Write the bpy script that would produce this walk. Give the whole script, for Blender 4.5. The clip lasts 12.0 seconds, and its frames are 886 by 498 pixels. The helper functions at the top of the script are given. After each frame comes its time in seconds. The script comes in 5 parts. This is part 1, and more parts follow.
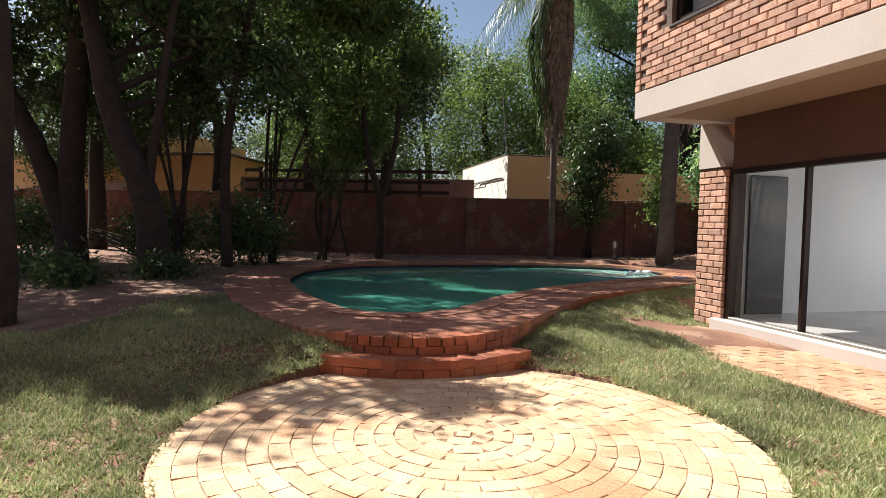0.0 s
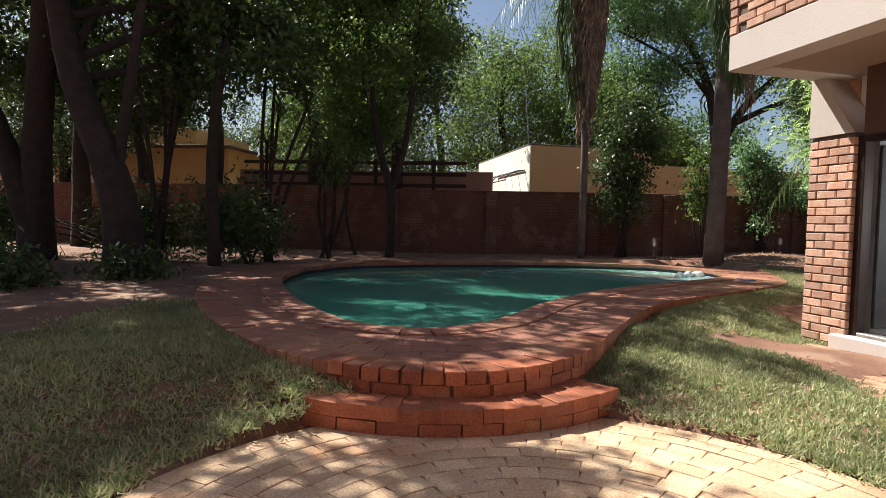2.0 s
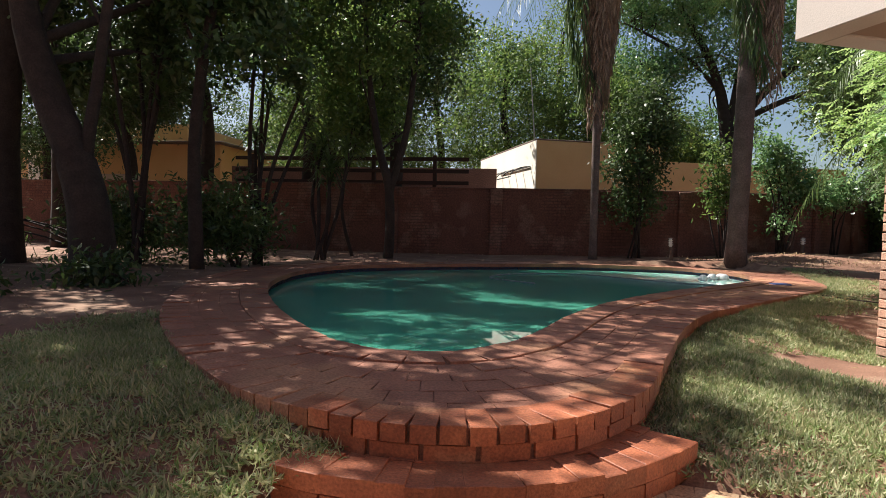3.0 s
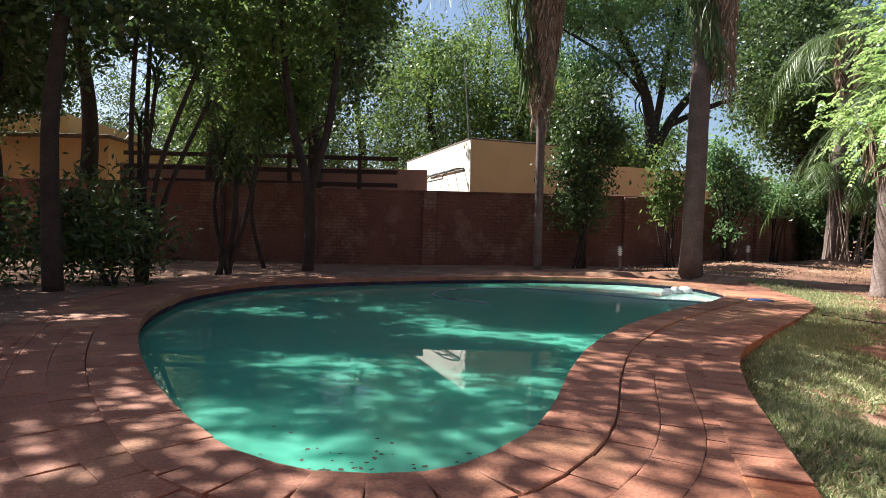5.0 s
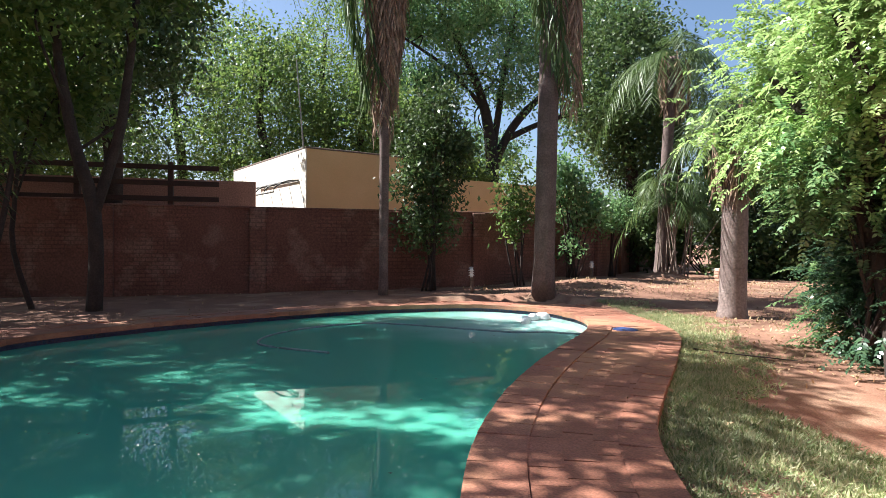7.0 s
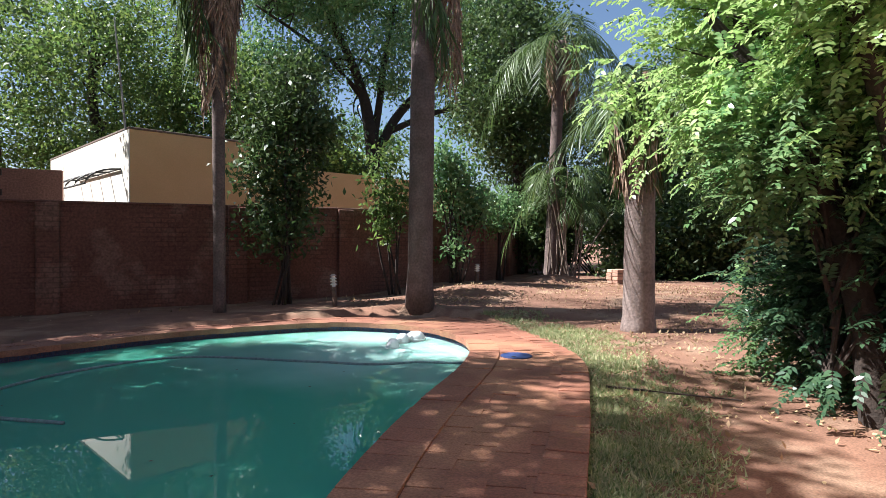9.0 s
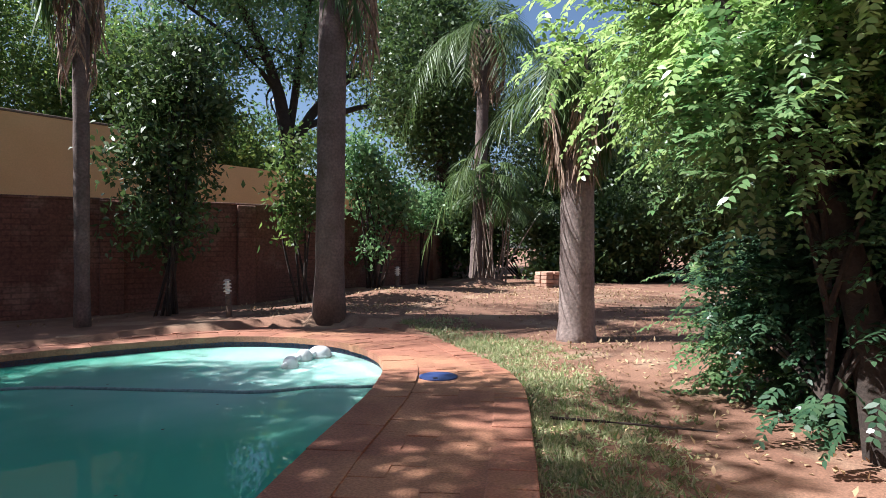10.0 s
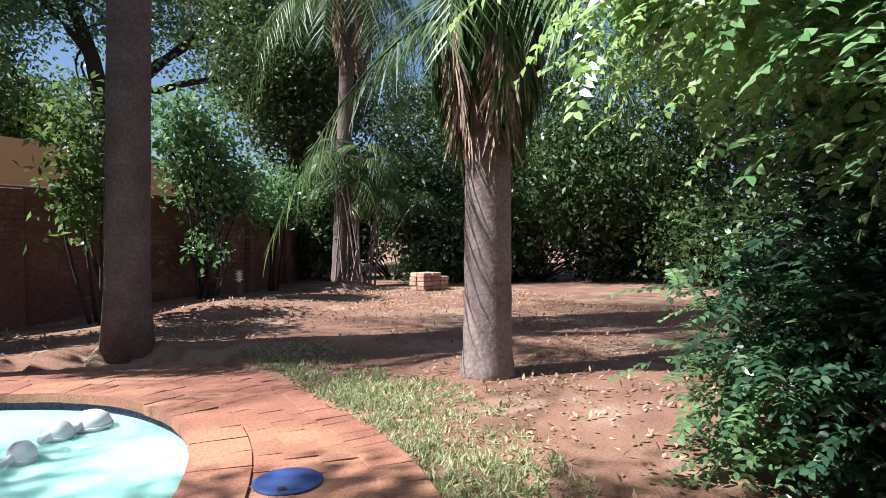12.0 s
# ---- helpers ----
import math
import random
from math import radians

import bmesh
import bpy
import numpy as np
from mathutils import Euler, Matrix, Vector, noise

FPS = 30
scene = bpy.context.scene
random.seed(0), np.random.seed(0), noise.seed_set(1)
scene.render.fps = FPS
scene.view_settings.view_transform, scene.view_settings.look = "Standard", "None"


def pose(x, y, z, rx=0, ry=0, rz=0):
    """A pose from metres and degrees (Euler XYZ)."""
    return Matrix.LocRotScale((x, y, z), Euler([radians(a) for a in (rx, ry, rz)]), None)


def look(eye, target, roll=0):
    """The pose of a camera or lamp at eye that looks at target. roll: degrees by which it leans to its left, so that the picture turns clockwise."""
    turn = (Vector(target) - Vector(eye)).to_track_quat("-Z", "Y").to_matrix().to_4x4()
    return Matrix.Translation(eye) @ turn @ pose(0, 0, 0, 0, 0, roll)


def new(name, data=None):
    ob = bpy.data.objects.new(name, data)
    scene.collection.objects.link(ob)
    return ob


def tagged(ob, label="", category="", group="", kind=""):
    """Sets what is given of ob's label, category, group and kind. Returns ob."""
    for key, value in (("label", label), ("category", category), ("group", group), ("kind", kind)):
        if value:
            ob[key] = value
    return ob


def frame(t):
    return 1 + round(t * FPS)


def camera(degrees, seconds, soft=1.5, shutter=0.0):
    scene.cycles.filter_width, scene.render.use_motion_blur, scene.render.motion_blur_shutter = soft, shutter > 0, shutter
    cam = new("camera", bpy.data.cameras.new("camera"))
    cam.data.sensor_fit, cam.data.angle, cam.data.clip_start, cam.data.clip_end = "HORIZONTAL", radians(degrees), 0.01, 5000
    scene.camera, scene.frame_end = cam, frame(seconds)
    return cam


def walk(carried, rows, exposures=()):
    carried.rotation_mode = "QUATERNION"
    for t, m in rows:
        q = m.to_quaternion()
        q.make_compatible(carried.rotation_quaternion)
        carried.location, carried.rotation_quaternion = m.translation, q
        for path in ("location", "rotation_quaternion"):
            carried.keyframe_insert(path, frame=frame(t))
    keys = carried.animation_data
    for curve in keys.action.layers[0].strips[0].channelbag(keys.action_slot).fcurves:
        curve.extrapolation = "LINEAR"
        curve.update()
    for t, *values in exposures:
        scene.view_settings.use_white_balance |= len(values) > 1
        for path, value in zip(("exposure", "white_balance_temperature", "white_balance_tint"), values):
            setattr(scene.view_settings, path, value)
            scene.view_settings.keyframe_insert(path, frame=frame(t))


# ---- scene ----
cam = camera(73.5, 12.0, soft=0.8)
PATH = [
    (0, (1.122, 0.453, 1.362), (0.873, 2.436, 1.275), 1.3),
    (0.5, (1.026, 0.825, 1.339), (0.762, 2.805, 1.256), 1.1),
    (1, (0.914, 1.228, 1.23), (0.64, 3.207, 1.151), 1.1),
    (1.5, (0.803, 1.725, 1.189), (0.52, 3.703, 1.102), 1.2),
    (2, (0.664, 2.268, 1.19), (0.384, 4.247, 1.106), 1.4),
    (2.5, (0.538, 2.768, 1.176), (0.259, 4.747, 1.093), 1.4),
    (2.7, (0.491, 2.953, 1.186), (0.208, 4.931, 1.097), 1.4),
    (4.3, (0.048, 4.363, 1.186), (-0.055, 6.359, 1.123), 1.2),
    (4.5, (-0.017, 4.551, 1.201), (-0.088, 6.548, 1.135), 1.4),
    (5, (-0.078, 4.98, 1.22), (-0.076, 6.979, 1.157), 1.4),
    (5.5, (-0.093, 5.365, 1.25), (0.018, 7.361, 1.196), 1.1),
    (6, (-0.056, 5.778, 1.355), (0.207, 7.76, 1.313), 1.0),
    (6.5, (-0.023, 6.152, 1.438), (0.375, 8.111, 1.407), 0.9),
    (7, (0.064, 6.496, 1.489), (0.591, 8.425, 1.464), 0.5),
    (7.2, (0.133, 6.666, 1.502), (0.705, 8.582, 1.476), 0.4),
    (9, (1.223, 8.366, 1.496), (2.089, 10.169, 1.476), -0.1),
    (9.5, (1.56, 8.865, 1.47), (2.558, 10.598, 1.458), -0.1),
    (10, (1.875, 9.334, 1.422), (2.961, 11.014, 1.416), -0.2),
    (10.5, (2.193, 9.825, 1.427), (3.392, 11.425, 1.41), -0.3),
    (11, (2.476, 10.27, 1.443), (3.777, 11.79, 1.422), -0.5),
    (11.5, (2.747, 10.718, 1.463), (4.128, 12.164, 1.438), -0.6),
    (12, (3.065, 11.121, 1.462), (4.513, 12.501, 1.436), -0.5),
]
EXPOSURES = [(0, 1.1, 6350, 10), (2.5, 1.1, 6400, 10), (4.5, 1.5, 6300, 10), (7.0, 1.75, 6000, 10), (9.0, 1.5, 5850, 10), (10.5, 1.35, 5700, 10), (12.0, 1.35, 5600, 10)]
walk(cam, [(t, look(eye, target, roll)) for t, eye, target, roll in PATH], EXPOSURES)

# ---- world, sun, exposure ----
SUN_FROM = Vector((-0.86, 0.5, 0)).normalized()
SUN_UP = radians(50)
world = bpy.data.worlds.new("world")
scene.world = world
world.use_nodes = True
wn = world.node_tree
sky = wn.nodes.new("ShaderNodeTexSky")
sky.sky_type = "NISHITA"
sky.sun_disc = False
sky.dust_density = 1.6
sky.sun_elevation = SUN_UP
sky.sun_rotation = math.atan2(SUN_FROM.x, SUN_FROM.y)
wn.links.new(sky.outputs[0], wn.nodes["Background"].inputs[0])
wn.nodes["Background"].inputs[1].default_value = 0.05
sun = new("sun", bpy.data.lights.new("sun", "SUN"))
sun.data.energy = 5.0
sun.data.angle = radians(0.5)
sun.data.color = (1.0, 0.95, 0.86)
sun_dir = SUN_FROM * math.cos(SUN_UP) + Vector((0, 0, math.sin(SUN_UP)))
sun.matrix_world = look(sun_dir * 40, (0, 0, 0))


# Added area lamp that brightens the room from an unseen opening at its back.
room_fill = new("room_fill_light", bpy.data.lights.new("room_fill_light", "AREA"))
room_fill.data.shape, room_fill.data.size, room_fill.data.size_y, room_fill.data.energy = "RECTANGLE", 3.2, 1.2, 42
room_fill.data.color = (0.95, 0.98, 1.0)
room_fill.matrix_world = look((9.10, 8.08, 1.55), (7.1, 7.25, 1.2))


# ---- materials ----
def mat(name, base, other=None, rough=0.8, scale=8.0, detail_scale=60.0, bump=0.3, metal=0.0, random_by=None, spread=0.25, stain=None, stain_scale=0.8, coat=0.0, grain=0.35):
    """Base and second colour mixed by noise at two scales; each object or island varied in value; optional stains."""
    m = bpy.data.materials.new(name)
    m.use_nodes = True
    nt = m.node_tree
    n, l = nt.nodes, nt.links
    bsdf = n["Principled BSDF"]
    co = n.new("ShaderNodeNewGeometry").outputs["Position"]

    def tex(sc, det=4.0):
        t = n.new("ShaderNodeTexNoise")
        t.inputs["Scale"].default_value = sc
        t.inputs["Detail"].default_value = det
        l.new(co, t.inputs["Vector"])
        return t.outputs["Fac"]

    def mix(fac, a, b, kind="MIX"):
        x = n.new("ShaderNodeMix")
        x.data_type = "RGBA"
        x.blend_type = kind
        for sock, v in ((x.inputs[0], fac), (x.inputs[6], a), (x.inputs[7], b)):
            if isinstance(v, (int, float)):
                sock.default_value = v
            elif isinstance(v, tuple):
                sock.default_value = (*v, 1)
            else:
                l.new(v, sock)
        return x.outputs[2]

    def ramp(v, lo, hi):
        r = n.new("ShaderNodeMapRange")
        r.inputs["From Min"].default_value, r.inputs["From Max"].default_value = lo, hi
        l.new(v, r.inputs["Value"])
        return r.outputs[0]

    big, fine = tex(scale), tex(detail_scale, 3.0)
    col = mix(ramp(big, 0.35, 0.65), base, other or tuple(c * 0.75 for c in base))
    if stain:
        col = mix(ramp(tex(stain_scale, 6.0), 0.52, 0.62), col, stain)
    shade = n.new("ShaderNodeMapRange")
    shade.inputs["From Min"].default_value, shade.inputs["From Max"].default_value = 0.25, 0.75
    shade.inputs["To Min"].default_value, shade.inputs["To Max"].default_value = 1 - grain, 1 + grain
    l.new(fine, shade.inputs["Value"])
    value = shade.outputs[0]
    if random_by:
        src = n.new("ShaderNodeObjectInfo").outputs["Random"] if random_by == "object" else n.new("ShaderNodeNewGeometry").outputs["Random Per Island"]
        r = n.new("ShaderNodeMapRange")
        r.inputs["To Min"].default_value, r.inputs["To Max"].default_value = 1 - spread, 1 + spread
        l.new(src, r.inputs["Value"])
        k = n.new("ShaderNodeMath")
        k.operation = "MULTIPLY"
        l.new(value, k.inputs[0])
        l.new(r.outputs[0], k.inputs[1])
        value = k.outputs[0]
    sc = n.new("ShaderNodeVectorMath")
    sc.operation = "SCALE"
    l.new(col, sc.inputs[0])
    l.new(value, sc.inputs["Scale"])
    l.new(sc.outputs[0], bsdf.inputs["Base Color"])
    bsdf.inputs["Roughness"].default_value = rough
    bsdf.inputs["Metallic"].default_value = metal
    bsdf.inputs["Coat Weight"].default_value = coat
    if bump:
        b = n.new("ShaderNodeBump")
        b.inputs["Strength"].default_value = bump
        b.inputs["Distance"].default_value = 0.01
        l.new(fine, b.inputs["Height"])
        l.new(b.outputs[0], bsdf.inputs["Normal"])
    return m


def leaf_mat(name, base, other, glow=0.35, rough=0.45):
    """Leaves: colour varied leaf by leaf, some light let through."""
    m = bpy.data.materials.new(name)
    m.use_nodes = True
    n, l = m.node_tree.nodes, m.node_tree.links
    bsdf = n["Principled BSDF"]
    geo = n.new("ShaderNodeNewGeometry")
    x = n.new("ShaderNodeMix")
    x.data_type = "RGBA"
    l.new(geo.outputs["Random Per Island"], x.inputs[0])
    x.inputs[6].default_value, x.inputs[7].default_value = (*base, 1), (*other, 1)
    noise_t = n.new("ShaderNodeTexNoise")
    noise_t.inputs["Scale"].default_value = 1.2
    l.new(geo.outputs["Position"], noise_t.inputs["Vector"])
    r = n.new("ShaderNodeMapRange")
    r.inputs["From Min"].default_value, r.inputs["From Max"].default_value = 0.3, 0.7
    r.inputs["To Min"].default_value, r.inputs["To Max"].default_value = 0.6, 1.35
    l.new(noise_t.outputs["Fac"], r.inputs["Value"])
    sc = n.new("ShaderNodeVectorMath")
    sc.operation = "SCALE"
    l.new(x.outputs[2], sc.inputs[0])
    l.new(r.outputs[0], sc.inputs["Scale"])
    l.new(sc.outputs[0], bsdf.inputs["Base Color"])
    bsdf.inputs["Roughness"].default_value = rough
    tr = n.new("ShaderNodeBsdfTranslucent")
    l.new(sc.outputs[0], tr.inputs["Color"])
    ms = n.new("ShaderNodeMixShader")
    ms.inputs[0].default_value = glow
    l.new(bsdf.outputs[0], ms.inputs[1])
    l.new(tr.outputs[0], ms.inputs[2])
    l.new(ms.outputs[0], n["Material Output"].inputs["Surface"])
    return m


M_SOIL = mat("red_soil", (0.235, 0.12, 0.075), (0.165, 0.078, 0.048), 0.95, 2.2, 70, 0.6, stain=(0.28, 0.17, 0.11), stain_scale=1.6)
M_BRICK = mat("face_brick", (0.5, 0.31, 0.225), (0.41, 0.22, 0.15), 0.85, 9, 90, 0.6, random_by="object", spread=0.28)
M_BRICK_J = mat("face_brick_rest", (0.5, 0.31, 0.225), (0.41, 0.22, 0.15), 0.85, 9, 90, 0.6, random_by="island", spread=0.28)
M_MORTAR = mat("mortar", (0.12, 0.085, 0.065), None, 0.95, 6, 80, 0.4)
M_PAVER = mat("patio_paver", (0.60, 0.435, 0.28), (0.55, 0.36, 0.215), 0.85, 5, 80, 0.5, random_by="object", spread=0.16, stain=(0.48, 0.26, 0.14), stain_scale=0.9)
M_PAVER_J = mat("patio_paver_rest", (0.60, 0.435, 0.28), (0.55, 0.36, 0.215), 0.85, 5, 80, 0.5, random_by="island", spread=0.16, stain=(0.48, 0.26, 0.14), stain_scale=0.9)
M_DECK = mat("deck_brick", (0.31, 0.13, 0.08), (0.25, 0.098, 0.058), 0.7, 4, 70, 0.4, random_by="object", spread=0.12, stain=(0.36, 0.17, 0.095), stain_scale=1.1)
M_DECK_J = mat("deck_brick_rest", (0.31, 0.13, 0.08), (0.25, 0.098, 0.058), 0.7, 4, 70, 0.4, random_by="island", spread=0.12, stain=(0.36, 0.17, 0.095), stain_scale=1.1)
M_STRIP = mat("orange_paver", (0.47, 0.29, 0.18), (0.40, 0.225, 0.135), 0.85, 5, 80, 0.5, random_by="object", spread=0.18)
M_STRIP_J = mat("orange_paver_rest", (0.47, 0.29, 0.18), (0.40, 0.225, 0.135), 0.85, 5, 80, 0.5, random_by="island", spread=0.18)
M_JOINT = mat("sandy_joint", (0.14, 0.07, 0.04), None, 0.95, 9, 90, 0.4)
# Soffit is browner and darker than the beam plaster.
M_SOFFIT = mat("soffit_brown", (0.30, 0.21, 0.16), (0.27, 0.19, 0.14), 0.85, 1.5, 90, 0.1, grain=0.06)
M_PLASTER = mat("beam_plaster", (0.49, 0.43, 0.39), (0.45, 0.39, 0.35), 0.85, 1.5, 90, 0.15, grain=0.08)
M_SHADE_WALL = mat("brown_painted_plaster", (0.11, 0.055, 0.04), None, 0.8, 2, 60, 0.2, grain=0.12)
M_WALL = mat("boundary_wall_plaster", (0.16, 0.07, 0.05), (0.12, 0.05, 0.035), 0.95, 1.3, 26, 0.8, stain=(0.19, 0.105, 0.077), stain_scale=1.8)


def coursed(m, bump=0.5):
    """Adds worn brick coursing, along x and up, to a material's relief and colour."""
    n, l = m.node_tree.nodes, m.node_tree.links
    pos = n.new("ShaderNodeNewGeometry").outputs["Position"]
    sp, cb = n.new("ShaderNodeSeparateXYZ"), n.new("ShaderNodeCombineXYZ")
    l.new(pos, sp.inputs[0])
    l.new(sp.outputs["X"], cb.inputs["X"])
    l.new(sp.outputs["Z"], cb.inputs["Y"])
    br = n.new("ShaderNodeTexBrick")
    br.inputs["Scale"].default_value = 1.0
    br.inputs["Brick Width"].default_value, br.inputs["Row Height"].default_value, br.inputs["Mortar Size"].default_value = 0.232, 0.085, 0.012
    br.inputs["Color1"].default_value, br.inputs["Color2"].default_value, br.inputs["Mortar"].default_value = (1.15, 1.12, 1.1, 1), (0.86, 0.86, 0.86, 1), (0.72, 0.72, 0.72, 1)
    l.new(cb.outputs[0], br.inputs["Vector"])
    patch = n.new("ShaderNodeTexNoise")
    patch.inputs["Scale"].default_value = 0.9
    l.new(pos, patch.inputs["Vector"])
    mr = n.new("ShaderNodeMapRange")
    mr.inputs["From Min"].default_value, mr.inputs["From Max"].default_value = 0.42, 0.58
    l.new(patch.outputs["Fac"], mr.inputs["Value"])
    white = n.new("ShaderNodeMix")
    white.data_type = "RGBA"
    l.new(mr.outputs[0], white.inputs[0])
    white.inputs[6].default_value = (1, 1, 1, 1)
    l.new(br.outputs["Color"], white.inputs[7])
    bsdf = n["Principled BSDF"]
    old = bsdf.inputs["Base Color"].links[0].from_socket
    mu = n.new("ShaderNodeVectorMath")
    mu.operation = "MULTIPLY"
    l.new(old, mu.inputs[0])
    l.new(white.outputs[2], mu.inputs[1])
    l.new(mu.outputs[0], bsdf.inputs["Base Color"])
    return m


coursed(M_WALL)
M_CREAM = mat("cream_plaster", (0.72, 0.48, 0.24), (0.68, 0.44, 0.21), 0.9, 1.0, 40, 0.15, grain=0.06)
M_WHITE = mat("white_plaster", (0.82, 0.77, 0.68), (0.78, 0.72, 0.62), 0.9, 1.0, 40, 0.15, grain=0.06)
M_ROOM = mat("room_paint", (0.78, 0.78, 0.78), (0.74, 0.74, 0.74), 0.7, 1.0, 40, 0.05, grain=0.03)
M_TILE_FLOOR = mat("room_floor_tile", (0.6, 0.58, 0.55), None, 0.25, 1.0, 40, 0.02, grain=0.04)
M_FRAME = mat("dark_bronze_aluminium", (0.035, 0.02, 0.015), None, 0.4, 4, 90, 0.05, metal=0.6)
M_DARKDOOR = mat("dark_door", (0.05, 0.04, 0.04), None, 0.5, 3, 40, 0.05)
M_BARK = mat("bark", (0.046, 0.031, 0.024), (0.028, 0.019, 0.015), 0.95, 6, 40, 1.0)
M_BARK_PALE = mat("pale_bark", (0.26, 0.20, 0.16), (0.17, 0.12, 0.09), 0.95, 5, 40, 0.8)
# Palm skin twice: darkened for trunks in shade, paler for the sunlit stout palm.
M_PALM_SHADED = mat("shaded_palm_skin", (0.15, 0.105, 0.095), (0.1, 0.07, 0.06), 0.9, 3, 30, 0.7)
M_PALM_LIT = mat("sunlit_palm_skin", (0.26, 0.20, 0.18), (0.20, 0.145, 0.13), 0.9, 3, 30, 0.6)
M_DEAD = mat("dry_frond", (0.36, 0.25, 0.18), (0.22, 0.135, 0.09), 0.9, 6, 30, 0.2, random_by="island", spread=0.4)
M_LEAF_DARK = leaf_mat("dark_leaf", (0.038, 0.072, 0.022), (0.1, 0.15, 0.045), 0.36, 0.45)
M_LEAF_MID = leaf_mat("mid_leaf", (0.075, 0.145, 0.036), (0.18, 0.24, 0.06), 0.54, 0.45)
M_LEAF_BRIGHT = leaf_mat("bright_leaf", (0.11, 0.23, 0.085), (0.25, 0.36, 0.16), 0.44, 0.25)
# Feathery shrub's leaf in two copies: sunlit colour for the top, shaded colour below.
M_LEAF_SUN = leaf_mat("sunlit_leaf", (0.22, 0.36, 0.10), (0.42, 0.52, 0.21), 0.5, 0.3)
M_LEAF_SHADE = leaf_mat("shaded_leaf", (0.035, 0.085, 0.045), (0.09, 0.16, 0.08), 0.45, 0.28)
M_FROND = leaf_mat("palm_leaf", (0.06, 0.11, 0.03), (0.12, 0.17, 0.05), 0.35)
M_GRASS = leaf_mat("grass_blade", (0.155, 0.235, 0.068), (0.52, 0.48, 0.29), 0.35, 0.6)
M_STEP = mat("red_polished_brick", (0.36, 0.115, 0.05), (0.28, 0.08, 0.035), 0.6, 6, 80, 0.4, random_by="object", spread=0.3, stain=(0.44, 0.20, 0.10), stain_scale=1.6)
M_LITTER = leaf_mat("dry_leaf", (0.34, 0.22, 0.12), (0.50, 0.36, 0.20), 0.2, 0.7)
M_TILE_BAND = mat("pool_tile_band", (0.03, 0.05, 0.14), (0.05, 0.09, 0.2), 0.25, 30, 60, 0.1)
M_MARBELITE = mat("pool_plaster", (0.5, 0.62, 0.6), (0.4, 0.55, 0.5), 0.7, 1.5, 20, 0.1, grain=0.08)
M_PLASTIC = mat("white_plastic", (0.8, 0.8, 0.8), (0.76, 0.76, 0.76), 0.4, 3, 30, 0.02, grain=0.03)
M_BLUE = mat("blue_plastic", (0.045, 0.075, 0.22), (0.04, 0.06, 0.17), 0.45, 3, 40, 0.05, grain=0.1)
M_HOSE = mat("hose_plastic", (0.16, 0.24, 0.25), None, 0.5, 3, 30, 0.05)
M_DARK_WOOD = mat("dark_timber", (0.05, 0.022, 0.016), (0.035, 0.017, 0.012), 0.85, 6, 40, 0.3)
M_ROOF = mat("roof_felt", (0.18, 0.13, 0.1), None, 0.9, 2, 30, 0.3)
M_DARKPOST = mat("weathered_post", (0.16, 0.10, 0.07), (0.11, 0.07, 0.05), 0.9, 8, 50, 0.4)
M_STEEL = mat("grey_steel", (0.35, 0.33, 0.3), None, 0.5, 5, 40, 0.1, metal=0.7)
M_BLACK = mat("black_awning", (0.03, 0.025, 0.022), None, 0.6, 4, 30, 0.1)


def glass_mat():
    m = bpy.data.materials.new("window_glass")
    m.use_nodes = True
    n, l = m.node_tree.nodes, m.node_tree.links
    g, t = n.new("ShaderNodeBsdfGlossy"), n.new("ShaderNodeBsdfTransparent")
    g.inputs["Roughness"].default_value = 0.02
    t.inputs["Color"].default_value = (0.86, 0.87, 0.87, 1)
    f = n.new("ShaderNodeFresnel")
    f.inputs["IOR"].default_value = 1.5
    x = n.new("ShaderNodeMixShader")
    l.new(f.outputs[0], x.inputs[0])
    l.new(t.outputs[0], x.inputs[1])
    l.new(g.outputs[0], x.inputs[2])
    l.new(x.outputs[0], n["Material Output"].inputs["Surface"])
    return m


